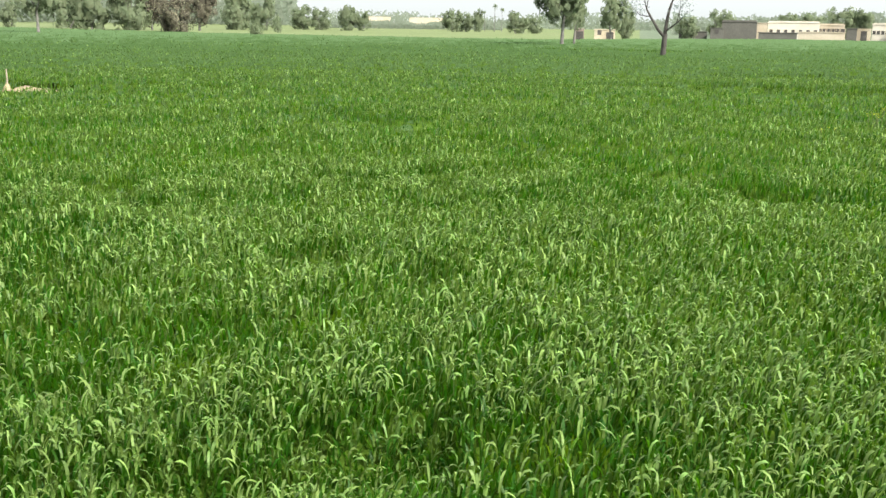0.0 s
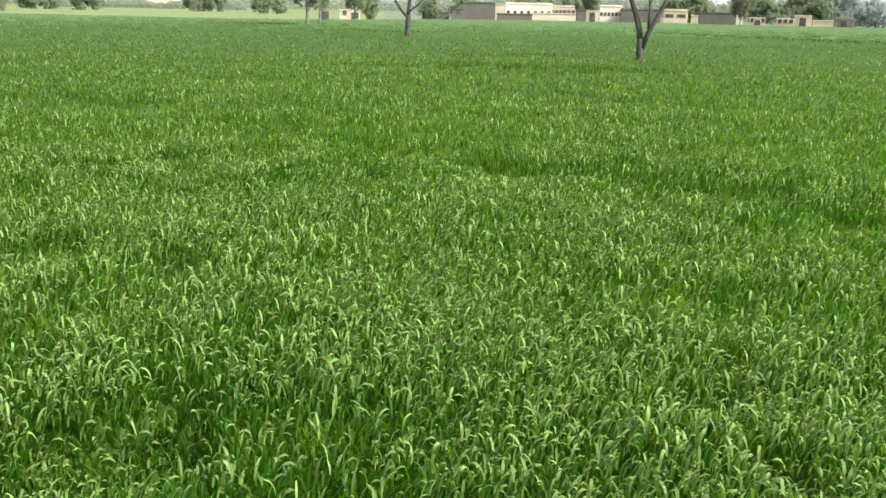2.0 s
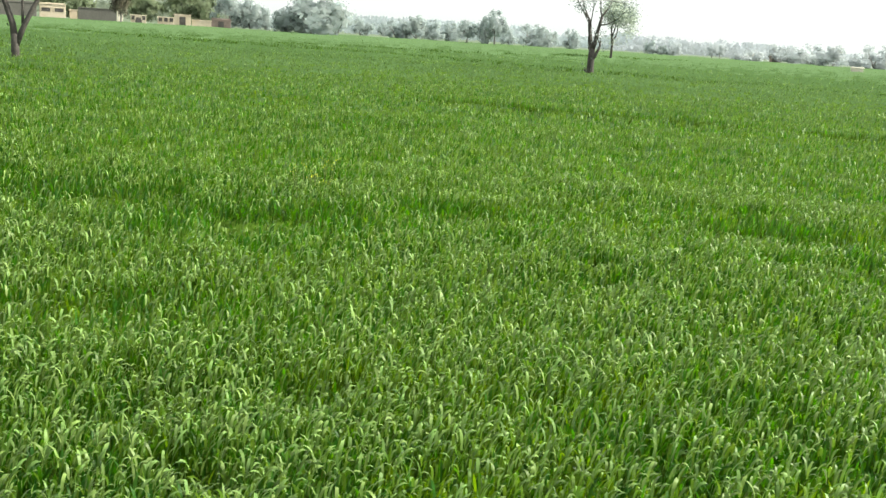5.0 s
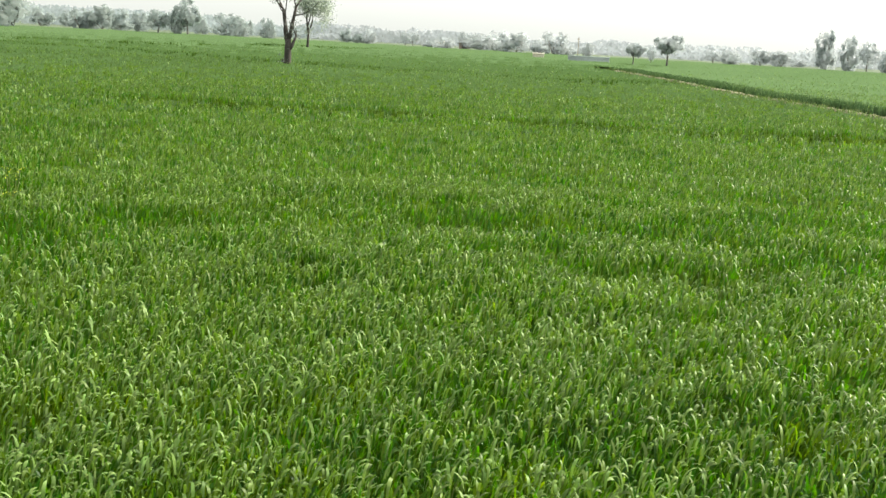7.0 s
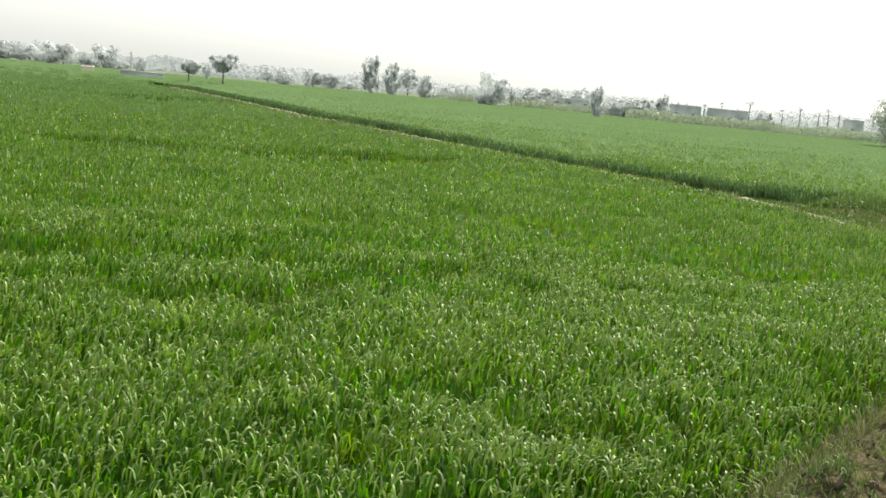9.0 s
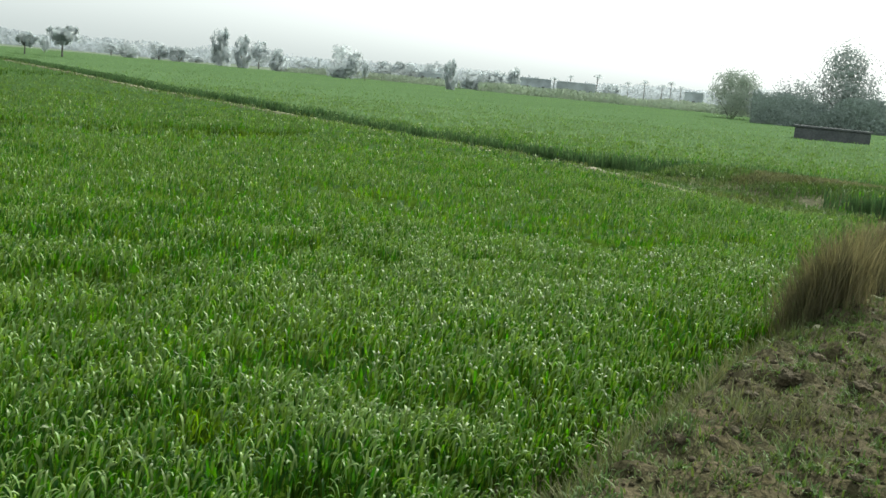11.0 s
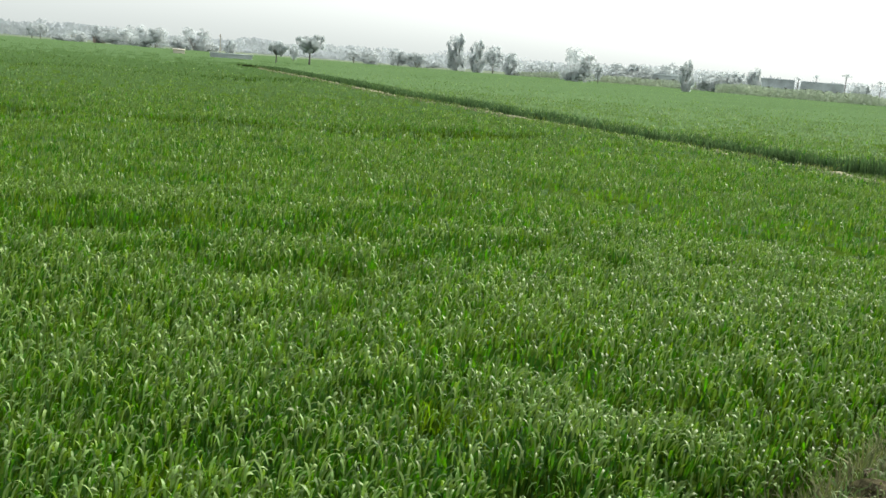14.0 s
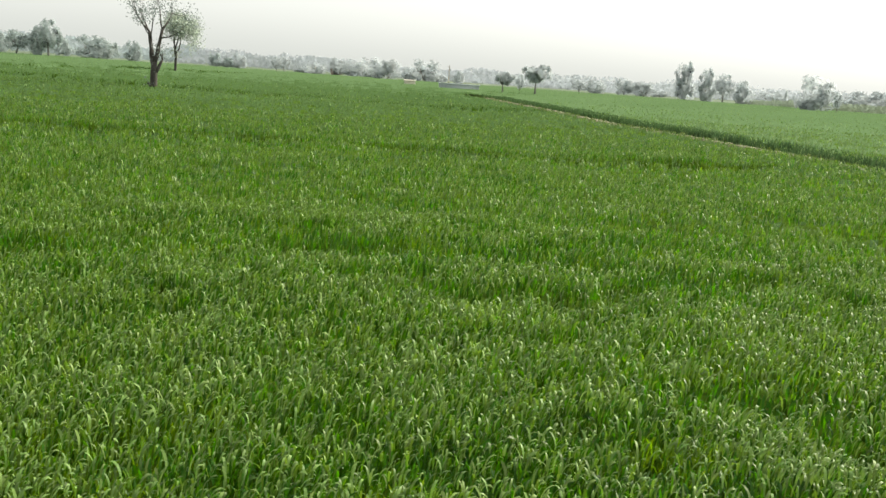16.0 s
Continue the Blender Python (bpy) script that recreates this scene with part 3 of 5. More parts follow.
for r0, r1, density, segs, width, size, top_density, top_segs, top_width, top_size in STANDS:
    x, y = scatter(r0, r1, density)
    if r1 > 100:
        keep = RNG.random(len(x)) < np.clip((58.0 / np.hypot(x, y)) ** 1.3, 0.08, 1.0)
        x, y = x[keep], y[keep]
    ok = crop_mask(x, y)
    x, y = x[ok], y[ok]
    h = crop_height(x, y) * RNG.uniform(0.74, 0.99, len(x))
    length = size * RNG.uniform(0.6, 1.35, len(x))
    z0 = np.maximum(0.02, h - 0.8 * length - RNG.uniform(0, 0.06, len(x)))
    # farther leaves gradually take bluer haze colours; small clumps near by turn yellow
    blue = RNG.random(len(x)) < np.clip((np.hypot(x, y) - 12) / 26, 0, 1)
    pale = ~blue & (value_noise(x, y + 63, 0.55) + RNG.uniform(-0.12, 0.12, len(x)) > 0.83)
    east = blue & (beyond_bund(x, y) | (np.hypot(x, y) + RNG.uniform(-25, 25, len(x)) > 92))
    for sel, mat, label in ((east, M_WHEAT_HAZE, "wheat beyond the bund and far out, paled and blued for haze"), (blue & ~east, M_WHEAT_FAR, "dense wheat far out in the field, tinted blue-green for haze"), (pale, M_WHEAT_PALE, "yellowing leaves in small clumps of the wheat"), (~blue & ~pale, M_WHEAT, WHEAT_LABEL)):
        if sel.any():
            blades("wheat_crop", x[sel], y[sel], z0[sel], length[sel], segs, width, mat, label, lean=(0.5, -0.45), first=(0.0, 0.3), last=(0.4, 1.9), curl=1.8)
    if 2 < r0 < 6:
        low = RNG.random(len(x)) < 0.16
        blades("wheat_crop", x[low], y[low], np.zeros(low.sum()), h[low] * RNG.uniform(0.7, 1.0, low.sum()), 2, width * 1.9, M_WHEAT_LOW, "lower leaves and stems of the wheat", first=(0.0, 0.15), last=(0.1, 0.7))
    # the topmost leaves, waxy and bent over by the wind, paled to carry their glint
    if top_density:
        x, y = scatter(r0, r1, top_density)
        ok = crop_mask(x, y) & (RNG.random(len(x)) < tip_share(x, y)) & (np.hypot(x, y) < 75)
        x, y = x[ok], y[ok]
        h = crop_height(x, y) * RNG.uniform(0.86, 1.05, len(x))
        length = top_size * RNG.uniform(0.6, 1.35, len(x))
        blades("wheat_crop", x, y, np.maximum(0.02, h - 0.72 * length), length, top_segs, top_width, M_WHEAT_TIP, "waxy topmost wheat leaves bent over by wind, paled for glint", lean=WIND, first=(0.0, 0.35), last=(1.3, 2.8), curl=2.3)

# the closed leaf mass under the leaf tips, from where single plants merge
rr = [3.5]
while rr[-1] < 235:
    rr.append(rr[-1] * 1.018 + 0.02)
rr, aa = np.array(rr), np.radians(np.arange(-32, 124.01, 0.4))
gr, ga = np.meshgrid(rr, aa)
x, y = (gr * np.sin(ga)).ravel(), (gr * np.cos(ga)).ravel()
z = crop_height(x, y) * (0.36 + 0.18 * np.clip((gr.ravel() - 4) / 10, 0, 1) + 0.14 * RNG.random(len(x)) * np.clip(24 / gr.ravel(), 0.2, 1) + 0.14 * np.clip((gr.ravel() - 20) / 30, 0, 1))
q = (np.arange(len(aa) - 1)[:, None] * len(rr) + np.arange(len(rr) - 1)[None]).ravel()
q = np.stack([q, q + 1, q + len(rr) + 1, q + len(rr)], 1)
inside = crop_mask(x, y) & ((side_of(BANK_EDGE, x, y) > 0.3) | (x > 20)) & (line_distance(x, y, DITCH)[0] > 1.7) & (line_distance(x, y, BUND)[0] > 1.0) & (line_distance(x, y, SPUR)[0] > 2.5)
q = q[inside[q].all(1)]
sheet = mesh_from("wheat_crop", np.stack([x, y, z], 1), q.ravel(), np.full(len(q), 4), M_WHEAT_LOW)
# distant faces of the sheet switch to the haze-tinted colours
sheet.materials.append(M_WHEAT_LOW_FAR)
sheet.materials.append(M_WHEAT_LOW_HAZE)
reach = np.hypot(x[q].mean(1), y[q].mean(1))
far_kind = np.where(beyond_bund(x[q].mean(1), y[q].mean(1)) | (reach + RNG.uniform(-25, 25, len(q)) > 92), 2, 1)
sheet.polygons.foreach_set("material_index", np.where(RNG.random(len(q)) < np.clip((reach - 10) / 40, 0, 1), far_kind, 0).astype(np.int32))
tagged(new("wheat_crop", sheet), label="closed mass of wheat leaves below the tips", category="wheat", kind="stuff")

# stems that show where the crop stands up behind the bund and the furrows
def edge_stems(pts, per_metre, near, far_off, label, width, mat=M_WHEAT_LOW):
    seg = np.hypot(np.diff([p[0] for p in pts]), np.diff([p[1] for p in pts]))
    run = np.concatenate([[0], np.cumsum(seg)])
    n = int(run[-1] * per_metre)
    s = RNG.uniform(0, run[-1], n)
    x, y = np.interp(s, run, [p[0] for p in pts]), np.interp(s, run, [p[1] for p in pts])
    r = np.hypot(x, y)
    k = 1 + RNG.uniform(near, far_off, n) * np.clip(r / 22.0, 1, 3) / r
    x, y = x * k, y * k
    ok = crop_mask(x, y)
    x, y = x[ok], y[ok]
    h = crop_height(x, y)
    blades("wheat_crop", x, y, np.zeros(len(x)), h * RNG.uniform(0.75, 1.0, len(x)), 2, width, mat, label, first=(0.0, 0.12), last=(0.05, 0.5))


# the standing face of the taller crop behind the bund
seg = np.hypot(np.diff([p[0] for p in BUND]), np.diff([p[1] for p in BUND]))
run = np.concatenate([[0], np.cumsum(seg)])
t = RNG.uniform(2.0, run[-1], 14000)
x, y = np.interp(t, run, [p[0] for p in BUND]), np.interp(t, run, [p[1] for p in BUND])
off = RNG.uniform(0.45, 1.7, len(t))
x, y = x + 0.5 * off, y - 0.87 * off
ok = crop_mask(x, y)
x, y = x[ok], y[ok]
blades("wheat_crop", x, y, np.zeros(len(x)), crop_height(x, y) * RNG.uniform(0.7, 1.0, len(x)), 2, 0.04, M_WHEAT_STEM, "stems and leaves of the taller wheat facing the bund", first=(0.0, 0.12), last=(0.05, 0.6))
edge_stems(BUND, 150, 0.3, 1.2, "stems and lower leaves of the taller wheat along the bund", 0.028, M_WHEAT_STEM)
x, y = RNG.uniform(18.0, 30.0, 40000), RNG.uniform(-13.0, -3.0, 40000)
ok = crop_mask(x, y) & ((line_distance(x, y, DITCH)[0] < 2.3) | (line_distance(x, y, SPUR)[0] < 3.3))
x, y = x[ok], y[ok]
blades("wheat_crop", x, y, np.zeros(len(x)), crop_height(x, y) * RNG.uniform(0.6, 1.0, len(x)), 2, 0.024, M_WHEAT_STEM, "stems and lower leaves of the wheat along the ditch", first=(0.0, 0.15), last=(0.1, 0.7))
for k, f in enumerate(FURROWS):
    edge_stems(f, 110 if k in (0, 3, 5) else 60, 0.4, 1.0, "stems of the wheat along a furrow", 0.025 if k in (0, 3, 5) else 0.05)
for f in TRACKS:
    edge_stems(f, 120, 0.1, 0.5, "stems of the wheat along a trodden line", 0.012)

# stems along the bank's foot
n = 30000
x, y = RNG.uniform(1.0, 16, n), RNG.uniform(-9.5, 2, n)
s = side_of(BANK_EDGE, x, y)
ok = crop_mask(x, y) & (s < 0.9)
x, y = x[ok], y[ok]
blades("wheat_crop", x, y, np.zeros(len(x)), crop_height(x, y) * RNG.uniform(0.5, 1.0, len(x)), 2, 0.014, M_WHEAT_LOW, "stems and lower leaves of the wheat along the bank", first=(0.0, 0.2), last=(0.2, 0.9))

# grass on the bank and the field corner, thickest along the crop's edge
n = 70000
x, y = RNG.uniform(2.4, 9.6, n), RNG.uniform(-6.5, 0.6, n)
s = side_of(BANK_EDGE, x, y)
tuft = value_noise(x, y, 0.16) * 0.45 + value_noise(x, y, 0.6) * 0.55
ok = (s < 0.35) & (s > -4.5) & (tuft + 0.30 * np.exp(-((s - 0.05) / 0.30) ** 2) > 0.38)
x, y, s, tuft = x[ok], y[ok], s[ok], tuft[ok]
z = np.maximum(0, bank_height(x, y)) - 0.015
tall = np.where(s > -0.25, RNG.uniform(0.08, 0.26, len(x)), RNG.uniform(0.025, 0.10, len(x)) * (0.6 + 1.2 * np.clip((tuft - 0.5) * 3, 0, 1)))
dry = value_noise(x, y, 0.7) + RNG.uniform(-0.25, 0.25, len(x)) > 0.5
for sel, mat, label in ((~dry, M_BANKGRASS, "short green grass and weeds on the earth bank"), (dry, M_DRYGRASS, "short straw-coloured dry grass on the earth bank")):
    blades("bank_grass", x[sel], y[sel], z[sel], tall[sel], 2, 0.007, mat, label, first=(0.0, 0.7), last=(0.4, 1.8), category="grass")
n = 28000
t = RNG.uniform(0, 1, n)
px = np.interp(t, np.linspace(0, 1, len(SPUR)), [p[0] for p in SPUR])
py = np.interp(t, np.linspace(0, 1, len(SPUR)), [p[1] for p in SPUR])
x, y = px + RNG.normal(0, 1.0, n), py + RNG.normal(0, 1.0, n)
d, _ = line_distance(x, y, SPUR)
ok = (d < 2.1) & (value_noise(x, y, 0.8) * 0.6 + value_noise(x, y, 0.3) * 0.4 > np.where(d < 0.55, 0.42, 0.2))
x, y, d = x[ok], y[ok], d[ok]
green = value_noise(x, y, 1.3) + 0.35 * d > 0.62
for sel, mat, label in ((green, M_WEED, "green grass on the field-corner bund"), (~green, M_DRYGRASS, "dry straw-coloured grass on the field-corner bund")):
    blades("bank_grass", x[sel], y[sel], 0.42 * np.maximum(0, 1 - (d[sel] / 2.0) ** 2.4) - 0.02, RNG.uniform(0.04, 0.14, sel.sum()) * (1 + 0.5 * d[sel]), 2, 0.019, mat, label, first=(0.0, 0.6), last=(0.5, 1.8), category="grass")
bx = np.concatenate([np.interp(np.linspace(0, 1, 4000), np.linspace(0, 1, len(BUND)), [p[0] for p in BUND])])
by = np.interp(np.linspace(0, 1, 4000), np.linspace(0, 1, len(BUND)), [p[1] for p in BUND])
x, y = bx + RNG.normal(0, 0.25, 4000), by + RNG.normal(0, 0.25, 4000)
ok = value_noise(x, y, 0.9) > 0.5
blades("bank_grass", x[ok], y[ok], np.full(ok.sum(), 0.16), RNG.uniform(0.08, 0.22, ok.sum()), 2, 0.03, M_BANKGRASS, "sparse grass on the low earth bund", first=(0.0, 0.6), last=(0.5, 1.8), category="grass")


# grass in the ditch at the field corner
n = 9000
t = RNG.uniform(0, 1, n)
x = np.interp(t, np.linspace(0, 1, len(DITCH)), [p[0] for p in DITCH]) + RNG.normal(0, 0.4, n)
y = np.interp(t, np.linspace(0, 1, len(DITCH)), [p[1] for p in DITCH]) + RNG.normal(0, 0.4, n)
ok = value_noise(x, y, 0.7) > 0.3
blades("bank_grass", x[ok], y[ok], np.zeros(ok.sum()), RNG.uniform(0.08, 0.25, ok.sum()), 2, 0.02, M_WEED, "rank green grass in the ditch at the field corner", first=(0.0, 0.6), last=(0.5, 1.8), category="grass")

# wispy grass where the crop meets the bank, and leafy weeds on the bank
n = 40000
x, y = RNG.uniform(2.2, 12, n), RNG.uniform(-9, 2, n)
s = side_of(BANK_EDGE, x, y)
ok = (s > -0.25) & (s < 0.35) & (value_noise(x, y, 0.45) > 0.38)
x, y = x[ok], y[ok]
blades("bank_grass", x, y, np.maximum(0, bank_height(x, y)) - 0.01, RNG.uniform(0.1, 0.30, len(x)), 2, 0.0045, M_BANKGRASS, "wispy olive grass fringe between wheat and bank", first=(0.0, 0.5), last=(0.4, 1.5), category="grass")
n = 3400
x, y = RNG.uniform(2.5, 11, n), RNG.uniform(-6.5, 1, n)
s = side_of(BANK_EDGE, x, y)
ok = (s < -0.1) & (s > -3.5) & (value_noise(x, y, 0.5) > 0.30)
x, y = x[ok], y[ok]
leaves = RNG.integers(10, 34, len(x))
spread = np.repeat(RNG.uniform(0.012, 0.045, len(x)), leaves)
x, y = np.repeat(x, leaves), np.repeat(y, leaves)
x, y = x + RNG.normal(0, 1, len(x)) * spread, y + RNG.normal(0, 1, len(x)) * spread
blades("bank_weeds", x, y, np.maximum(0, bank_height(x, y)) - 0.01, spread * RNG.uniform(0.9, 2.4, len(x)), 2, 0.0075, M_WEED, "leafy green weed tufts scattered over the earth bank", first=(0.1, 0.9), last=(0.8, 2.0), category="weeds")

# crumbs of earth on the bank
n = 9000
x, y = RNG.uniform(2.5, 11, n), RNG.uniform(-6.5, 1, n)
s = side_of(BANK_EDGE, x, y)
ok = (s < -0.1) & (s > -3.0)
x, y = x[ok], y[ok]
n = len(x)
size = RNG.uniform(0.004, 0.016, n) * np.where(RNG.random(n) < 0.08, 1.8, 1.0)
corners = np.array([(1, 0, 0), (0, 1, 0), (-1, 0, 0), (0, -1, 0), (0, 0, 0.8), (0, 0, -0.8)])
V = corners[None] * size[:, None, None] * RNG.uniform(0.6, 1.4, (n, 6, 3))
a = RNG.uniform(0, 6.28, n)
V = np.stack([V[..., 0] * np.cos(a)[:, None] - V[..., 1] * np.sin(a)[:, None] + x[:, None], V[..., 0] * np.sin(a)[:, None] + V[..., 1] * np.cos(a)[:, None] + y[:, None], V[..., 2] + (bank_height(x, y) + size * 0.4)[:, None]], 2)
tri = np.array([(0, 1, 4), (1, 2, 4), (2, 3, 4), (3, 0, 4), (1, 0, 5), (2, 1, 5), (3, 2, 5), (0, 3, 5)]).ravel()
tagged(new("earth_crumbs", mesh_from("earth_crumbs", V.reshape(-1, 3), (tri[None] + np.arange(n)[:, None] * 6).ravel(), np.full(n * 8, 3), M_CLOD)), label="small crumbs and stones of dry earth on the bank", category="rubble", kind="stuff")

# the crop and the bank go on behind and beside the camera
aa = np.radians(np.arange(-74, -31.9, 0.6))
gr, ga = np.meshgrid(np.array(rr[::2]), aa)
x, y = (gr * np.sin(ga)).ravel(), (gr * np.cos(ga)).ravel()
z = crop_height(x, y) * (0.6 + 0.2 * RNG.random(len(x)))
m = len(rr[::2])
q = (np.arange(len(aa) - 1)[:, None] * m + np.arange(m - 1)[None]).ravel()
q = np.stack([q, q + 1, q + m + 1, q + m], 1)
q = q[(crop_mask(x, y) & (side_of(BANK_EDGE, x, y) > 0.3))[q].all(1)]
tagged(new("wheat_crop", mesh_from("wheat_crop", np.stack([x, y, z], 1), q.ravel(), np.full(len(q), 4), M_WHEAT_LOW)), label="closed mass of wheat leaves beside the bank", category="wheat", kind="stuff")
x, y = scatter(1.9, 20.0, 70, -74.0, -32.0)
ok = crop_mask(x, y)
x, y = x[ok], y[ok]
h = crop_height(x, y)
blades("wheat_crop", x, y, h * 0.6, h * RNG.uniform(0.3, 0.55, len(x)), 2, 0.02, M_WHEAT, WHEAT_LABEL, lean=(0.4, -0.2), first=(0.0, 0.4), last=(1.1, 2.8), curl=1.8)
x, y = RNG.uniform(-6.0, 17.0, 26000), RNG.uniform(-10.5, 7.0, 26000)
s = side_of(BANK_EDGE, x, y)
ok = (s < 0.1) & (value_noise(x, y, 0.5) * 0.6 + value_noise(x, y, 0.17) * 0.4 > 0.47) & (np.hypot(x, y) > 0.6)
x, y = x[ok], y[ok]
blades("bank_grass", x, y, np.maximum(0, bank_height(x, y)) - 0.01, RNG.uniform(0.03, 0.1, len(x)), 2, 0.012, M_BANKGRASS, "thin short grass scattered over the earth bank", first=(0.0, 0.7), last=(0.4, 1.8), category="grass")


# ---- trees ----
def leaf_cards(centres, size, rng, facing=None, jitter=0.35):
    """Small leaf sprays, bent quads about the given centres, turned at random or along facing."""
    n = len(centres)
    out = rng.normal(size=(n, 3)) if facing is None else facing + jitter * rng.normal(size=(n, 3))
    out /= np.linalg.norm(out, axis=1)[:, None]
    a = np.cross(out, rng.normal(size=(n, 3)))
    a /= np.linalg.norm(a, axis=1)[:, None]
    b = np.cross(out, a)
    s = size * rng.uniform(0.5, 1.3, n)[:, None]
    c = centres
    mid = np.cross(a, b) * s * 0.25
    V = np.stack([c - a * s - b * s * 0.2, c - a * s * 0.1 - b * s * 0.55 + mid, c + a * s, c + a * s * 0.2 + b * s * 0.6 + mid], 1)
    return V.reshape(-1, 3)


def crown_mesh(name, centres, size, rng, mat, facing=None, jitter=0.15):
    """Leaf sprays as one mesh."""
    V = leaf_cards(centres, size, rng, facing, jitter)
    return mesh_from(name, V, np.arange(len(V)), np.full(len(V) // 4, 4), mat)


def outwards(centres, lobe_centres, middle):
    """Facing of leaf sprays: out of lobe and crown, kept mostly level for even shading."""
    a, b = centres - lobe_centres, centres - middle
    a, b = a / (np.linalg.norm(a, axis=1)[:, None] + 1e-6), b / (np.linalg.norm(b, axis=1)[:, None] + 1e-6)
    out = (0.45 * a + 0.75 * b) * np.array([1, 1, 0.45])
    return out / (np.linalg.norm(out, axis=1)[:, None] + 1e-6)


def lobes(rng, n, cx, cz, rx, rz, lobe):
    """Centres of leaf sprays in a crown made of many uneven lobes."""
    k = max(6, int(n / 38))
    th, ph = rng.uniform(0, 2 * math.pi, k), np.arccos(rng.uniform(-0.97, 1, k))
    q = rng.uniform(0.45, 1.0, k)
    L = np.stack([cx + rx * q * np.sin(ph) * np.cos(th), rx * q * np.sin(ph) * np.sin(th), cz + rz * q * np.cos(ph)], 1)
    pick = rng.integers(0, k, n)
    g = rng.normal(size=(n, 3))
    g /= np.linalg.norm(g, axis=1)[:, None]
    g *= (rng.uniform(0, 1, n) ** 0.45)[:, None] * lobe * rng.uniform(0.6, 1.3, k)[pick][:, None]
    return L[pick] + g, L[pick]


def limb_tree(bm, rng, start, way, length, radius, depth, tips, bend=0.35, ratio=0.7, taper=0.45):
    """A limb that bends and forks into thinner limbs; notes the tips."""
    pts, radii = [start], [radius]
    p, d = start.copy(), way.normalized()
    n = 4
    for k in range(n):
        d = (d + Vector(rng.normal(size=3)) * bend * 0.35 + Vector((0, 0, 0.08))).normalized()
        p = p + d * length / n
        pts.append(p.copy())
        radii.append(radius * (1 - taper * (k + 1) / n))
    tube(bm, pts, radii, 7 if radius > 0.06 else 5 if radius > 0.02 else 3)
    tips.append((p.copy(), depth))
    if depth <= 0:
        return
    for k in range(int(rng.integers(2, 4))):
        turn = Vector(rng.normal(size=3))
        way2 = (d + turn * 0.55 + Vector((0, 0, 0.15))).normalized()
        base = pts[-1] if k < 2 else pts[-2]
        limb_tree(bm, rng, base, way2, length * ratio * rng.uniform(0.75, 1.15), radii[-1] * rng.uniform(0.6, 0.85), depth - 1, tips, bend, ratio)


def tree_prototype(kind, seed, stand):
    """A tree one metre high and wide, to be scaled: trunk and crown under one Empty at its foot."""
    rng = np.random.default_rng(seed)
    root = new("tree")
    bm = bmesh.new()
    spec = {
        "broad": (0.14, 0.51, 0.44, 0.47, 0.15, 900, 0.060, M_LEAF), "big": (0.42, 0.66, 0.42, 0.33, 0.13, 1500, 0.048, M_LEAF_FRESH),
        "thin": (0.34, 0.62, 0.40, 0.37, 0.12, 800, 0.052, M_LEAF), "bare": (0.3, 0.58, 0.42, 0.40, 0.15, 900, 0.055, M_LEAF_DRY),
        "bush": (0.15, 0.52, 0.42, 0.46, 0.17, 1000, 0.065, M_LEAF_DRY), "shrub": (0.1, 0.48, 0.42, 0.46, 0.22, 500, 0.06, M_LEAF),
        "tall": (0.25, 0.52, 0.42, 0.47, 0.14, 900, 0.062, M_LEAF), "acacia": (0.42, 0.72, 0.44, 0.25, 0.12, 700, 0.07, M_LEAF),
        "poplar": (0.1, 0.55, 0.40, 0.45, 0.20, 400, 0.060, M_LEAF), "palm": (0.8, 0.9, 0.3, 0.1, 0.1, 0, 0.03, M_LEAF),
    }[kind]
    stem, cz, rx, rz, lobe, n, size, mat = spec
    # leaf colour follows the lighting by bearing: darker where front-lit, paler where backlit
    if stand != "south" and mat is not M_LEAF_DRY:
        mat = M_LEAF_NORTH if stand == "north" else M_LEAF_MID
    lean = rng.normal(size=2) * 0.03
    facing = None
    if kind == "palm":
        tube(bm, [Vector((0, 0, -0.02)), Vector((lean[0], 0, 0.4)), Vector((lean[0] * 2, 0, 0.86))], [0.05, 0.04, 0.035], 6)
        top = np.array([lean[0] * 2, 0, 0.86])
        cs = []
        for k in range(22):
            a, e = rng.uniform(0, 2 * math.pi), rng.uniform(-0.3, 1.2)
            for s in np.linspace(0.1, 1, 6):
                cs.append(top + np.array([math.cos(a) * math.cos(e) * s * 0.42, math.sin(a) * math.cos(e) * s * 0.42, math.sin(e) * s * 0.16 - 0.06 * s * s]))
        centres, size = np.array(cs), 0.05
    else:
        r0 = 0.026 if kind not in ("tall", "poplar") else 0.045
        tips = []
        top = Vector((lean[0], lean[1], stem))
        tube(bm, [Vector((0, 0, -0.03)), Vector((lean[0] * 0.4, lean[1] * 0.4, stem * 0.5)), top], [r0 * 1.3, r0, r0 * 0.8], 7)
        for k in range(4 if kind != "acacia" else 5):
            a = 2 * math.pi * k / 4 + rng.uniform(-0.5, 0.5)
            up = 1.1 if kind not in ("acacia",) else 0.75
            limb_tree(bm, rng, top, Vector((math.cos(a) * 0.7, math.sin(a) * 0.7, up)), (cz + rz * 0.5 - stem) * 0.55, r0 * 0.6, 1, tips, 0.4, 0.66)
        centres, L = lobes(rng, int(n * 1.5), 0, cz, rx, rz, lobe)
        facing = outwards(centres, L, np.array([0, 0, cz]))

    me = bpy.data.meshes.new("trunk")
    bm.to_mesh(me)
    bm.free()
    me.materials.append(M_BARK_FAR)
    new("trunk", me).parent = root
    new("crown", crown_mesh("crown", centres, size, rng, mat, facing)).parent = root
    return root


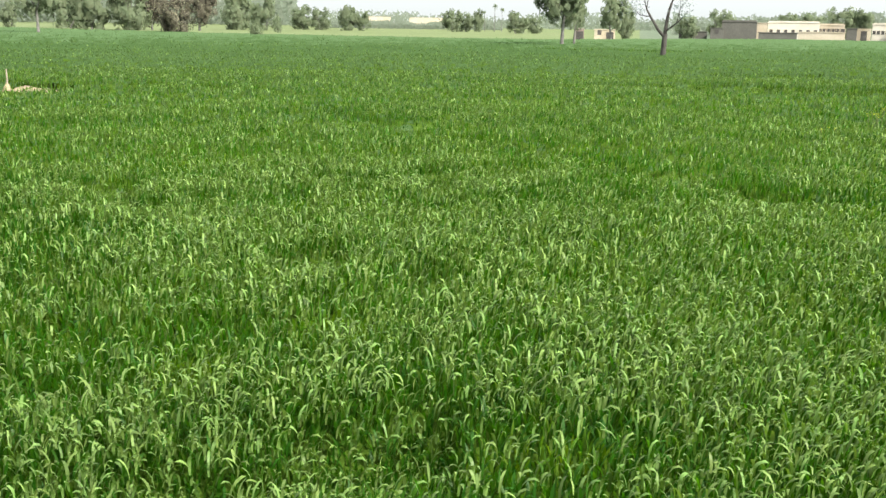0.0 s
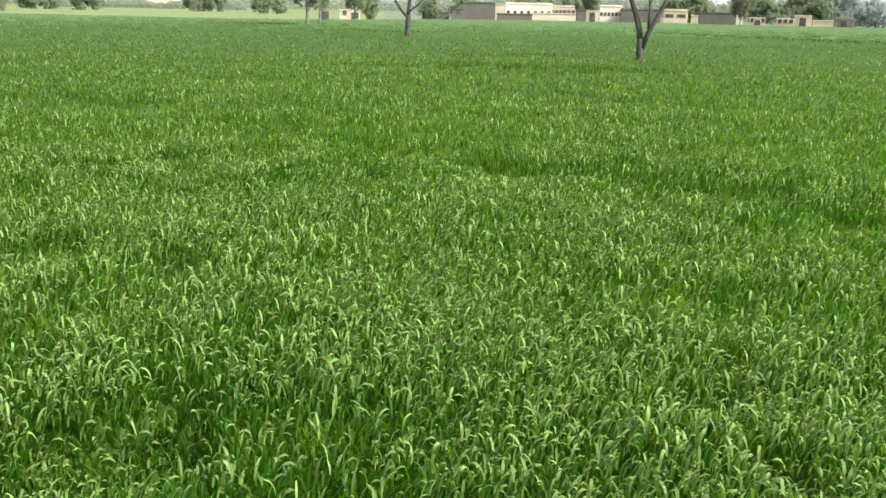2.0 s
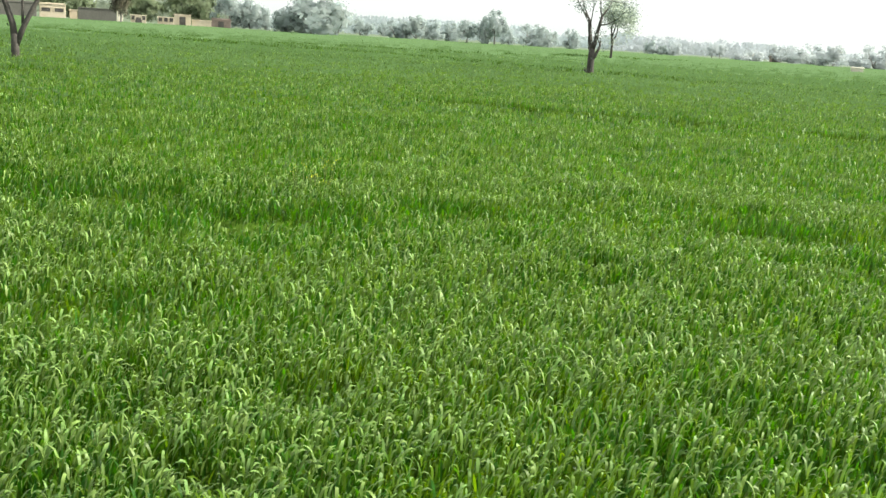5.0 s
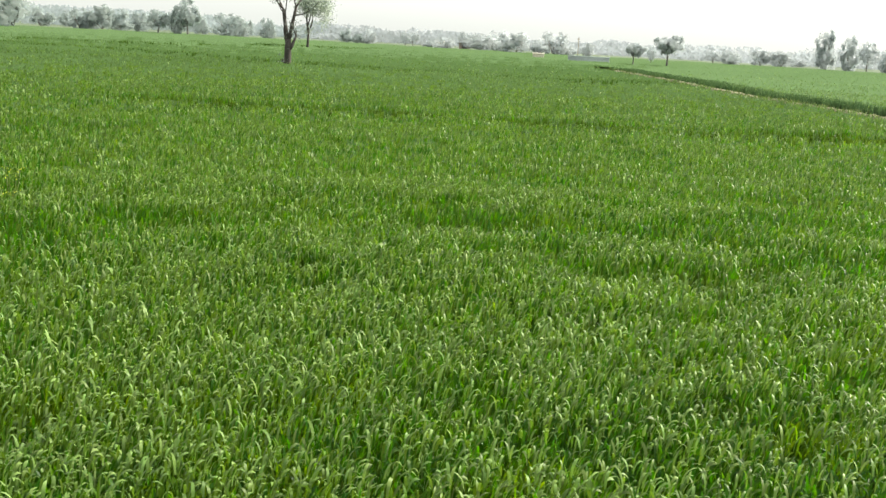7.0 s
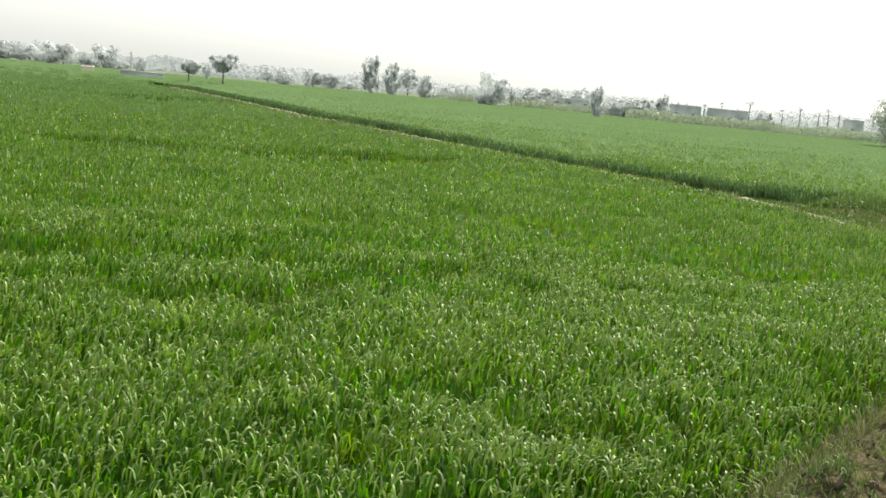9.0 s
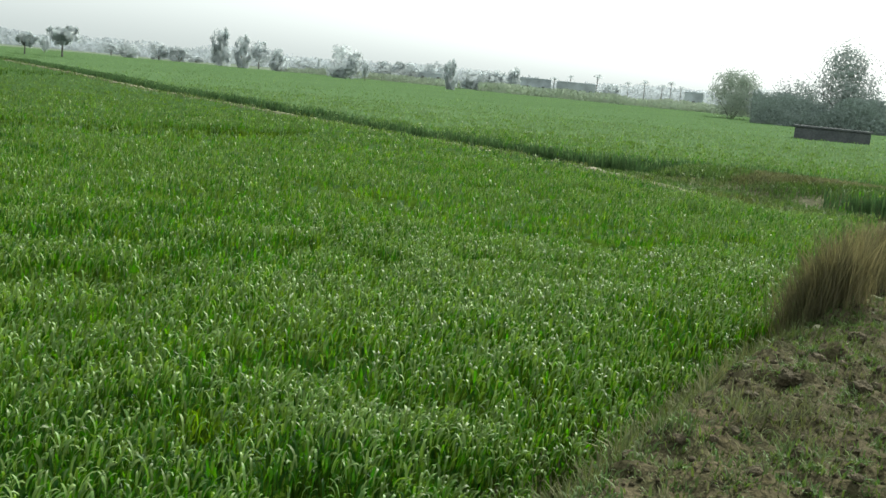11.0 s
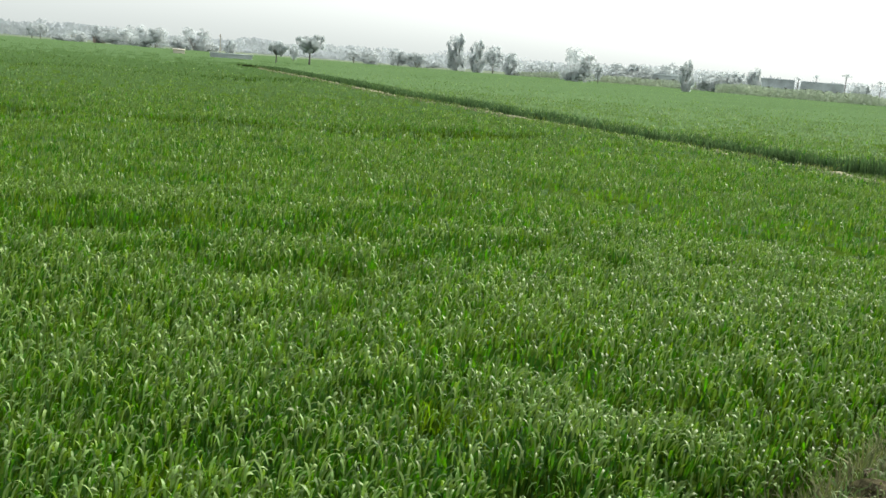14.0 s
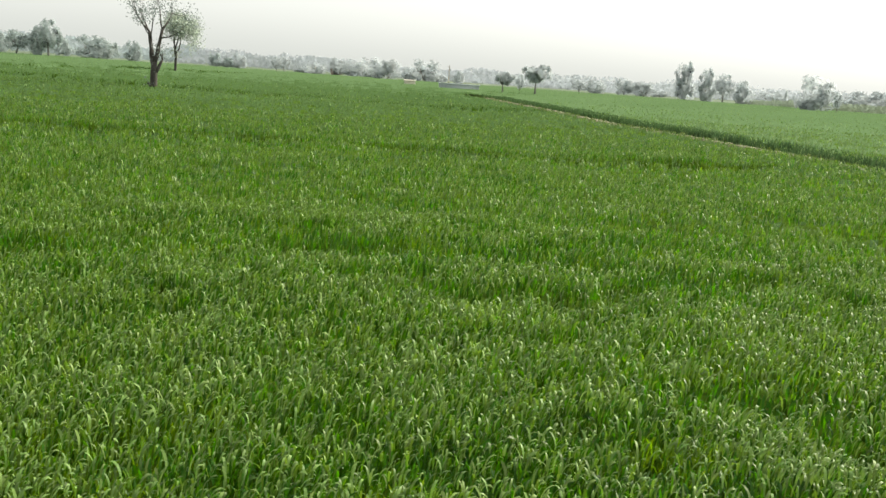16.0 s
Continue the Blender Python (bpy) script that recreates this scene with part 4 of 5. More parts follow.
TREE_WORDS = {
    "broad": "hazy broad-crowned tree with haze-paled green leaves", "big": "large spreading tree with haze-paled leaves", "thin": "slender open tree with sparse leaves",
    "bare": "brownish half-bare tree with dry twigs", "bush": "dense brownish bush beside the pasture", "shrub": "low dark green shrub in the pasture",
    "tall": "tall narrow leafy tree far across the wheat", "acacia": "flat-topped acacia with open umbrella crown", "poplar": "thin upright poplar far behind the fields",
    "palm": "distant date palm with tufted crown",
}
PROTOS = {}
for number, kind in enumerate(TREE_WORDS):
    for stand in ("north", "middle", "south"):
        PROTOS[kind, stand] = [tree_prototype(kind, 100 * number + k, stand) for k in range(4 if kind == "broad" else 2)]
turn_rng = np.random.default_rng(3)


def plant(rows, group):
    for kind, az, d, top, width in rows:
        low = kind in ("broad", "tall", "bush", "shrub")
        p = polar(az, d, -0.10 * top if low else 0.0)
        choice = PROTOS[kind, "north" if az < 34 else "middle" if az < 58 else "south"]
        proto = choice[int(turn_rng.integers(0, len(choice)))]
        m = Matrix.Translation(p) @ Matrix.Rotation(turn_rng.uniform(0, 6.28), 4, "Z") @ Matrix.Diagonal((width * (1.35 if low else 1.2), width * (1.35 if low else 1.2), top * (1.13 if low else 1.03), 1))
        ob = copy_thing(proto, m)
        ob.name = "palm_tree" if kind == "palm" else "bush" if kind in ("bush", "shrub") else "tree"
        tagged(ob, label=TREE_WORDS[kind], category="palm" if kind == "palm" else "bush" if kind in ("bush", "shrub") else "tree", group=group)


NORTH_TREES = [
    ("broad", -22.36, 190, 4.4, 2.7), ("thin", -21.04, 125, 7.4, 4.8), ("broad", -19.62, 200, 7.9, 6.5), ("broad", -18.48, 180, 8.3, 5.7),
    ("broad", -16.61, 180, 8.3, 5.9), ("bare", -15.49, 185, 7.8, 5.5), ("bush", -14.25, 140, 4.6, 3.5), ("bare", -13.09, 185, 7.8, 6.0),
    ("broad", -11.17, 210, 8.1, 6.4), ("shrub", -10.18, 125, 1.8, 1.2), ("broad", -9.70, 200, 6.3, 4.3), ("shrub", -9.05, 170, 2.7, 1.3),
    ("broad", -7.71, 230, 5.4, 4.5), ("broad", -6.81, 230, 5.0, 3.8), ("broad", -5.30, 220, 5.0, 4.5), ("broad", -4.49, 220, 3.9, 2.6),
]
MID_TREES = [
    ("broad", 0.31, 230, 4.7, 3.8), ("broad", 1.68, 230, 4.8, 2.2), ("broad", 1.04, 235, 4.1, 3.1), ("broad", 3.81, 210, 4.2, 4.1),
    ("broad", 4.69, 215, 3.6, 3.0), ("big", 6.16, 88, 6.2, 4.4), ("thin", 6.82, 92, 5.7, 3.0), ("thin", 8.79, 125, 5.3, 3.8),
    ("broad", 9.55, 135, 4.5, 2.5), ("broad", 12.77, 170, 3.6, 2.8), ("broad", 14.45, 205, 5.2, 4.7), ("broad", 17.81, 215, 4.5, 4.2),
    ("broad", 18.83, 215, 4.6, 5.4), ("broad", 20.34, 205, 5.9, 5.1), ("broad", 21.35, 205, 5.1, 4.0),
]
PALMS_N = [
    ("palm", 2.05, 240, 4.7, 1.2), ("palm", 2.57, 240, 6.2, 1.2), ("palm", 2.96, 240, 5.4, 1.2),
]
VILLAGE_TREES = [
    ("broad", 26.83, 200, 6.4, 5.4), ("broad", 25.62, 205, 5.2, 4.5), ("bare", 29.04, 150, 6.0, 2.9), ("broad", 30.05, 205, 5.9, 6.7),
    ("broad", 32.12, 205, 6.6, 6.2), ("broad", 33.16, 200, 6.7, 5.0), ("broad", 34.57, 190, 6.0, 5.4),
]
GAP_TREES = [
    ("broad", 35.58, 190, 5.1, 4.3), ("broad", 36.40, 190, 3.8, 2.7), ("broad", 37.44, 150, 3.9, 3.3), ("broad", 38.93, 150, 6.1, 8.2),
    ("broad", 40.05, 155, 4.0, 3.4), ("broad", 41.56, 200, 3.0, 3.9), ("broad", 42.70, 210, 2.8, 2.7), ("broad", 43.36, 175, 3.3, 3.4),
    ("broad", 44.26, 175, 3.8, 4.4), ("broad", 45.33, 178, 3.5, 3.5), ("broad", 46.27, 190, 3.2, 3.1), ("thin", 47.16, 160, 3.4, 4.0),
    ("broad", 48.20, 160, 4.1, 2.8), ("thin", 48.70, 158, 5.1, 4.1), ("broad", 49.46, 200, 3.0, 2.6), ("broad", 50.84, 180, 3.9, 5.5),
    ("broad", 51.74, 200, 2.9, 2.2), ("broad", 52.80, 180, 3.5, 2.5),
]
EAST_TREES = [
    ("broad", 57.00, 187, 2.5, 2.2), ("broad", 57.61, 187, 1.7, 2.4), ("broad", 58.22, 187, 2.6, 2.4), ("thin", 60.19, 170, 2.3, 2.2),
    ("thin", 60.61, 174, 2.3, 2.1), ("broad", 61.59, 170, 1.3, 2.2), ("broad", 62.26, 161, 1.9, 3.0), ("thin", 63.29, 174, 2.8, 2.3),
    ("broad", 64.26, 165, 2.6, 5.4), ("broad", 65.31, 170, 3.5, 3.3), ("broad", 66.00, 157, 3.0, 4.8), ("broad", 67.54, 170, 2.5, 3.1),
    ("broad", 68.19, 161, 3.7, 4.0), ("broad", 69.01, 165, 1.5, 2.7), ("broad", 70.07, 161, 2.2, 1.8), ("acacia", 72.46, 106, 2.4, 2.2),
    ("thin", 73.38, 127, 2.2, 1.2), ("acacia", 74.23, 110, 3.3, 3.1), ("thin", 76.59, 182, 2.0, 3.4), ("broad", 77.51, 161, 2.0, 3.0),
]
SOUTH_TREES = [
    ("broad", 77.43, 185, 2.3, 2.8), ("broad", 78.97, 190, 2.8, 2.9), ("broad", 79.97, 190, 2.5, 3.7), ("broad", 80.86, 200, 1.2, 2.8),
    ("tall", 82.18, 165, 5.9, 3.0), ("tall", 83.35, 160, 5.1, 2.6), ("thin", 84.13, 175, 4.5, 3.6), ("broad", 85.08, 165, 3.7, 2.7),
    ("broad", 86.60, 200, 2.4, 5.0), ("poplar", 87.33, 195, 3.7, 0.7), ("broad", 88.69, 150, 5.0, 4.7), ("thin", 89.80, 140, 2.8, 1.2),
    ("broad", 91.13, 190, 3.6, 6.8), ("broad", 92.12, 190, 3.6, 4.1), ("broad", 93.70, 195, 4.2, 4.9), ("tall", 94.54, 135, 4.1, 1.8),
    ("broad", 95.84, 160, 3.4, 4.2), ("broad", 96.91, 160, 3.4, 3.0), ("broad", 97.82, 162, 4.1, 2.1), ("broad", 103.16, 200, 3.2, 2.8),
]
PALMS_S = [
    ("palm", 100.06, 210, 3.8, 2.0), ("palm", 100.93, 215, 4.5, 1.5), ("palm", 102.33, 200, 4.9, 2.0), ("palm", 104.04, 215, 4.2, 1.7),
    ("palm", 104.88, 200, 4.7, 2.0), ("palm", 105.78, 215, 4.3, 2.0), ("palm", 106.27, 205, 4.9, 1.8), ("palm", 106.79, 210, 4.3, 1.6),
]
plant(NORTH_TREES, "trees beyond the north pasture")
plant(MID_TREES, "trees round the huts and farmhouses")
plant(PALMS_N, "far palms in the north")
plant(VILLAGE_TREES, "trees behind the village")
plant(GAP_TREES, "trees along the far field edge")
plant(EAST_TREES, "trees along the eastern skyline")
plant(SOUTH_TREES, "trees along the southern skyline")
plant(PALMS_S, "far palms in the south")
for protos in PROTOS.values():
    for ob in protos:
        for child in list(ob.children):
            bpy.data.objects.remove(child)
        bpy.data.objects.remove(ob)


def far_woods(az0, az1, d, low, high, density, mat, label, name="woodland", category="woodland", size=0.5, depth=30.0, patch=9.0):
    """A belt of far woodland: leaf sprays heaped into uneven crowns."""
    rng = np.random.default_rng(int(az0 * 10 + d))
    n = int((az1 - az0) * density)
    az, r = rng.uniform(az0, az1, n), d + rng.uniform(0, depth, n)
    x, y = r * np.sin(np.radians(az)), r * np.cos(np.radians(az))
    u = value_noise(x, y, patch) * 0.65 + value_noise(x, y, patch * 0.35) * 0.35
    top = low + (high - low) * np.clip((u - 0.25) / 0.45, 0, 1)
    z = top * rng.uniform(0.02, 1.0, n) ** 0.8
    c = np.stack([x, y, z], 1)
    # sprays turned towards the camera, so that the belt shades evenly from there
    level = np.stack([-x / r, -y / r, np.full(n, 0.12)], 1)
    me = crown_mesh(name, c, size, rng, mat, level, 0.3)
    return tagged(new(name, me), label=label, category=category, kind="stuff")


def field_tree(az, d, seed, stems, leaf_n, leaf_size, label, spread=0.2, leaf=None):
    """A tree that stands in the wheat: stems are (base offset, way, length, radius, forks)."""
    rng = np.random.default_rng(seed)
    root = empty("tree", Matrix.Translation(polar(az, d)) @ Matrix.Rotation(radians(-az), 4, "Z"), label, "tree")
    bm = bmesh.new()
    tips = []
    for number, (off, way, length, radius, depth) in enumerate(stems):
        limb_tree(bm, rng, Vector(off), Vector(way), length, radius, depth, tips, 0.3 if number else 0.03, 0.66, 0.45 if number else 0.2)
    part("trunk", bm, M_BARK, root, smooth=True)
    ends = [p for p, dep in tips if dep <= 1]
    if leaf_n:
        pick = rng.integers(0, len(ends), leaf_n)
        c = np.array([ends[k] for k in pick]) + rng.normal(size=(leaf_n, 3)) * spread
        ob = new("crown", crown_mesh("crown", c, leaf_size, rng, leaf or M_THICKET))
        ob.parent = root
    return root


field_tree(11.5, 62.0, 21, [((0, 0, -0.1), (0.03, 0, 1), 1.55, 0.18, 0), ((0.03, 0, 1.3), (-0.95, 0.1, 0.9), 1.9, 0.10, 3), ((0.05, 0, 1.35), (0.28, 0, 1.0), 1.9, 0.12, 3), ((0.1, 0, 1.6), (0.9, -0.2, 0.6), 1.0, 0.06, 2)], 1100, 0.07,
           "dark forked half-bare tree standing in the wheat")
field_tree(23.95, 36.8, 5, [((0, 0, -0.1), (0.0, 0.0, 1), 1.1, 0.15, 0), ((0, 0, 0.7), (-0.02, 0, 1), 2.5, 0.118, 3), ((0.03, 0, 0.62), (0.30, 0, 1.0), 2.3, 0.10, 3), ((0.25, 0, 1.25), (-0.12, 0.1, 1.0), 1.2, 0.055, 2)], 500, 0.05,
           "dark twin-stemmed tree standing in the wheat")
field_tree(53.9, 54.0, 9, [((0, 0, -0.1), (0.01, 0, 1), 1.6, 0.20, 0), ((0, 0, 1.3), (-0.22, 0, 1), 1.7, 0.13, 3), ((0, 0, 1.35), (0.22, 0, 1), 1.8, 0.12, 3), ((0.1, 0, 1.0), (0.75, -0.3, 0.9), 0.7, 0.10, 1), ((-0.1, 0, 0.3), (-0.8, 0, 0.7), 0.25, 0.08, 0), ((0, 0, 1.2), (-0.5, 0.2, 0.9), 1.4, 0.09, 3), ((0.05, 0, 1.5), (0.35, 0.1, 0.7), 0.5, 0.07, 1)], 1900, 0.06,
           "half-bare dark tree with stubby limbs standing in the wheat")
field_tree(54.95, 108.0, 33, [((0, 0, -0.1), (0.03, 0, 1), 2.0, 0.14, 0), ((0, 0, 1.8), (-0.3, 0, 1), 1.5, 0.10, 3), ((0, 0, 1.8), (0.5, 0.2, 0.8), 1.5, 0.10, 3), ((0, 0, 1.8), (0.15, -0.4, 1), 1.6, 0.10, 3), ((0, 0, 1.8), (0.0, 0.4, 0.9), 1.5, 0.10, 3)], 6500, 0.12,
           "leafy round-crowned tree standing far out in the wheat", spread=0.5, leaf=M_LEAF_FRESH)
# woodland colours also change with bearing, darker northwards to offset the front light
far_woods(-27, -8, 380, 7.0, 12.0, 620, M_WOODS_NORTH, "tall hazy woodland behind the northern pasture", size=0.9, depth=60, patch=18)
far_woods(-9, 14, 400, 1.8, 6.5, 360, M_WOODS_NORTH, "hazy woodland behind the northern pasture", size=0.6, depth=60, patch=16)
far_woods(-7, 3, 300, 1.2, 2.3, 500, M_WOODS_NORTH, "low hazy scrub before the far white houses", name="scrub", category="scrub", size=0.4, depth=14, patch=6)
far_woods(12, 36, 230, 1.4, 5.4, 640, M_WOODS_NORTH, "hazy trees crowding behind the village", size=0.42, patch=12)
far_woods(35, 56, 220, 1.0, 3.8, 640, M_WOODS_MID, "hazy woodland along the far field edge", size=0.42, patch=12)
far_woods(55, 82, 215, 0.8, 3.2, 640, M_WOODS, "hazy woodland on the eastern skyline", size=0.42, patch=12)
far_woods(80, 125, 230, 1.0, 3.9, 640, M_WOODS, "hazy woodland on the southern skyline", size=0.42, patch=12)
far_woods(96.0, 111.0, 150, 0.8, 1.6, 900, M_REED, "belt of tall dry grass and reeds at the field's edge", name="reed_belt", category="reeds", size=0.28, depth=12, patch=3.0)
far_woods(110.5, 121.0, 106, 1.3, 3.5, 2200, M_THICKET, "long dense dark green hedge beyond the wheat", name="hedge", category="hedge", size=0.15, depth=5, patch=3.0)
far_woods(85.0, 97.0, 165, 0.3, 1.3, 700, M_REED, "scrub along the far field edge", name="scrub", category="scrub", size=0.3, depth=12, patch=4.0)


# ---- the village ----
def building(name, az0, az1, d, top, depth, mat, label, category="house", doors=0, windows=0, win=(0.5, 0.6), sill=1.0, parapet=True):
    """A flat-roofed house whose long wall faces the field between two bearings."""
    a, b = polar(az0, d), polar(az1, d)
    w = (b - a).length
    yaw = math.atan2((b - a).y, (b - a).x)
    root = empty(name, Matrix.Translation(a) @ Matrix.Rotation(yaw, 4, "Z"), label, category, "village across the wheat")
    bm = bmesh.new()
    box(bm, 0, w, 0, depth, -0.05, top - 0.12, 0.04)
    part("wall", bm, mat, root)
    bm = bmesh.new()
    box(bm, -0.08, w + 0.08, -0.08, depth + 0.08, top - 0.117, top, 0.02)
    part("roof", bm, mat, root)
    if parapet and w > 3:
        bm = bmesh.new()
        box(bm, 0.1, w - 0.1, 0.02, 0.2, top + 0.003, top + 0.16, 0.02)
        part("parapet", bm, mat, root)
    rng = np.random.default_rng(int(abs(az0) * 100))
    n = doors + windows
    order = list(range(n))
    rng.shuffle(order)
    for k in range(n):
        cx = (k + 0.5) / n * w
        is_door = order[k] < doors
        hw = 0.45 if is_door else win[0] / 2
        z0, z1 = (0.0, min(1.9, top - 0.35)) if is_door else (min(sill, top * 0.5), min(sill, top * 0.5) + win[1])
        # no real opening: a dark panel on the wall imitates the unlit inside
        bm = bmesh.new()
        box(bm, cx - hw, cx + hw, -0.03, 0.05, z0, z1)
        ob = part("door" if is_door else "window", bm, M_DARK, root, "dark panel standing for an open doorway" if is_door else "small dark panel standing for a window")
        bm = bmesh.new()
        for x0, x1, p, q in ((cx - hw - 0.08, cx - hw, z0, z1 + 0.08), (cx + hw, cx + hw + 0.08, z0, z1 + 0.08), (cx - hw, cx + hw, z1, z1 + 0.08)):
            box(bm, x0, x1, -0.06, 0.04, p, q)
        part("frame", bm, mat, ob)
    return root


building("field_wall", 12.33, 13.77, 172, 1.15, 0.4, M_MUD, "long low grey mud wall at the village edge", "wall", parapet=False)
building("house", 13.92, 14.60, 166, 1.75, 4, M_MUD, "low grey mud-brick shed beside a taller house", windows=1)
building("house", 14.49, 16.25, 168, 2.75, 6, M_MUD, "grey windowless mud-brick house with a flat roof", doors=0)
building("house", 16.25, 16.75, 174, 2.6, 5, M_CREAM, "narrow pale plaster house end between grey walls")
building("field_wall", 16.35, 18.25, 165, 1.2, 0.4, M_MUD, "grey mud yard wall before a pale house", "wall", parapet=False)
building("house", 16.78, 19.30, 176, 2.75, 6, M_WHITE, "long whitewashed farmhouse with small dark windows", windows=7)
building("house", 19.20, 20.50, 178, 2.45, 6, M_CREAM, "cream farmhouse wing with a row of dark openings", windows=6, win=(0.8, 0.6), sill=1.3)
building("field_wall", 18.30, 20.55, 168, 1.35, 0.4, M_CREAM, "cream plastered yard wall of the farmhouse", "wall", parapet=False)
building("house", 20.60, 21.10, 172, 1.95, 4, M_MUD, "small grey shed beside the farmhouse")
building("house", 21.10, 21.75, 174, 1.9, 4, M_CREAM, "small cream shed with a dark doorway", doors=1)
building("house", 21.80, 23.00, 190, 2.7, 6, M_WHITE, "whitewashed house with a row of small windows", windows=6)
building("house", 22.90, 25.00, 184, 2.2, 6, M_MUD, "long grey mud-brick house behind the wheat")
building("house", 25.13, 26.38, 163, 2.15, 5, M_CREAM, "cream plastered house with a dark upper opening", windows=2, win=(1.2, 0.5), sill=1.2)
building("house", 26.56, 26.92, 166, 1.5, 3, M_CREAM, "small cream outbuilding beside a grey wall")
building("field_wall", 26.96, 28.83, 164, 1.95, 0.6, M_MUD, "tall grey mud compound wall", "wall", parapet=False)
building("house", 28.85, 29.15, 164, 1.7, 2, M_WHITE, "narrow whitewashed gatepost house end")
building("house", 29.53, 30.30, 158, 1.35, 4, M_CREAM, "low cream shed with dark openings", doors=1, windows=2)
building("house", 30.87, 31.70, 158, 1.3, 4, M_CREAM, "low cream house with ragged wall top", windows=3)
building("house", 31.70, 32.55, 164, 1.8, 5, M_CREAM, "taller cream house end facing the wheat", doors=1)
building("field_wall", 32.60, 33.60, 165, 1.15, 0.4, M_CREAM, "low cream yard wall", "wall", parapet=False)
building("house", 33.60, 34.60, 175, 1.4, 4, M_BRICK, "low brown brick shed under trees", doors=1)
building("hut", 6.90, 7.36, 134, 1.45, 2.5, M_BRICK, "small brick hut with a pale front beneath trees", "hut", doors=1)
building("hut", 7.90, 9.00, 134, 1.4, 2.5, M_CREAM, "small cream hut with a dark doorway beneath trees", "hut", doors=1, windows=1)
building("house", -4.40, -3.00, 330, 3.3, 6, M_CREAM, "long white house far across the pasture", windows=3)
building("house", -2.00, 0.30, 340, 3.2, 6, M_CREAM, "long white house with grey roof far across the pasture", windows=5)
building("field_wall", 69.0, 71.2, 112, 0.8, 0.5, M_FARWALL, "long low grey wall at the field's far edge", "wall", parapet=False)
building("house", 67.1, 67.7, 120, 0.75, 3, M_WHITE, "low white pump house at the field's far edge", parapet=False)
building("house", 61.9, 62.4, 175, 1.2, 4, M_WHITE, "small white house among far trees", windows=1)
building("house", 63.1, 63.7, 172, 1.1, 4, M_BRICK, "small brown house among far trees", doors=1)
building("house", 92.5, 94.2, 190, 2.1, 5, M_FARWALL, "pale house half hidden among far trees", windows=2)
building("house", 98.2, 99.9, 215, 3.0, 6, M_FARWALL, "grey flat-roofed house on the far skyline", windows=2)
building("house", 100.2, 102.3, 210, 2.9, 6, M_FARWALL, "long grey flat-roofed house on the far skyline", windows=4)
building("house", 107.0, 108.0, 200, 3.1, 6, M_FARWALL, "grey flat-roofed house on the far skyline", windows=1)
building("field_wall", 112.8, 116.5, 66.0, 1.10, 1.2, M_DARKWALL, "long dark low brick wall standing in the wheat", "wall", parapet=False)

# ---- utility pole ----
pole = empty("utility_pole", Matrix.Translation(polar(69.5, 150)), "thin wooden utility pole with a crossarm", "pole")
bm = bmesh.new()
tube(bm, [Vector((0, 0, -0.2)), Vector((0, 0, 2.9))], [0.07, 0.05], 6)
part("post", bm, M_WOOD, pole)
bm = bmesh.new()
box(bm, -0.45, 0.45, 0.05, 0.12, 2.6, 2.68)
part("crossarm", bm, M_WOOD, pole)

# ---- the corner by the bank: bushes, tussock, clods ----
def bush(az, d, width, height, seed, label, mat=None, n=2600, size=0.10, name="bush"):
    rng = np.random.default_rng(seed)
    root = empty(name, Matrix.Translation(polar(az, d)), label, name)
    bm = bmesh.new()
    tips = []
    for k in range(6):
        a = 2 * math.pi * k / 6
        limb_tree(bm, rng, Vector((0.1 * math.cos(a), 0.1 * math.sin(a), -0.05)), Vector((math.cos(a) * 0.6, math.sin(a) * 0.6, 1)), height * 0.45, 0.05, 1, tips, 0.4, 0.7)
    part("stem", bm, M_BARK, root)
    c, L = lobes(rng, n, 0, height * 0.5, width * 0.44, height * 0.42, 0.16 * height)
    c[:, 2] = np.maximum(c[:, 2], 0.05)
    new("foliage", crown_mesh("foliage", c, size, rng, mat or M_THICKET, outwards(c, L, np.array([0, 0, height * 0.45])))).parent = root
    return root


bush(112.7, 118, 6.5, 5.8, 41, "dense dark green thicket at the wheat's edge", n=4600, size=0.11)
bush(114.9, 112, 7.0, 10.0, 44, "large dark leafy tree rising behind the hedge", n=7000, size=0.15, name="tree")
bush(116.2, 114, 6.0, 4.6, 42, "dense dark green thicket at the wheat's edge", n=4600, size=0.11)
bush(118.8, 108, 6.0, 4.2, 43, "tall dark green thicket at the wheat's edge", n=4600, size=0.11)


bush(109.51, 120, 6.6, 6.2, 45, "pale green bushy tree with an open crown at the wheat's edge", mat=M_LEAF_FRESH, n=6500, size=0.14, name="tree")
bush(110.9, 119, 3.2, 4.2, 46, "low leafy tree between the bushy tree and the hedge", mat=M_LEAF, n=1800, size=0.13, name="tree")


def tussock(x, y, height, width, n, seed, label):
    """A clump of tall dry grass stems that lean outwards, with feathery tops."""
    r = np.random.default_rng(seed)
    bx, by = x + r.normal(0, width * 0.25, n), y + r.normal(0, width * 0.25, n)
    z = np.maximum(0, bank_height(bx, by)) - 0.02
    ob = blades("grass_tussock", bx, by, z, height * r.uniform(0.5, 1.15, n), 3, 0.0048, M_TUSSOCK, label, first=(0.0, 0.4), last=(0.1, 1.1), category="grass")
    ob["kind"] = ""
    return ob


tussock(8.1, -3.8, 0.62, 0.4, 1300, 5, "tall brown dry grass tussock on the bank's edge")
tussock(8.3, -4.0, 0.72, 0.6, 1700, 6, "tall brown dry grass tussock on the bank's edge")
tussock(9.3, -4.8, 0.7, 0.6, 1200, 7, "tall brown dry grass tussock on the bank's edge")


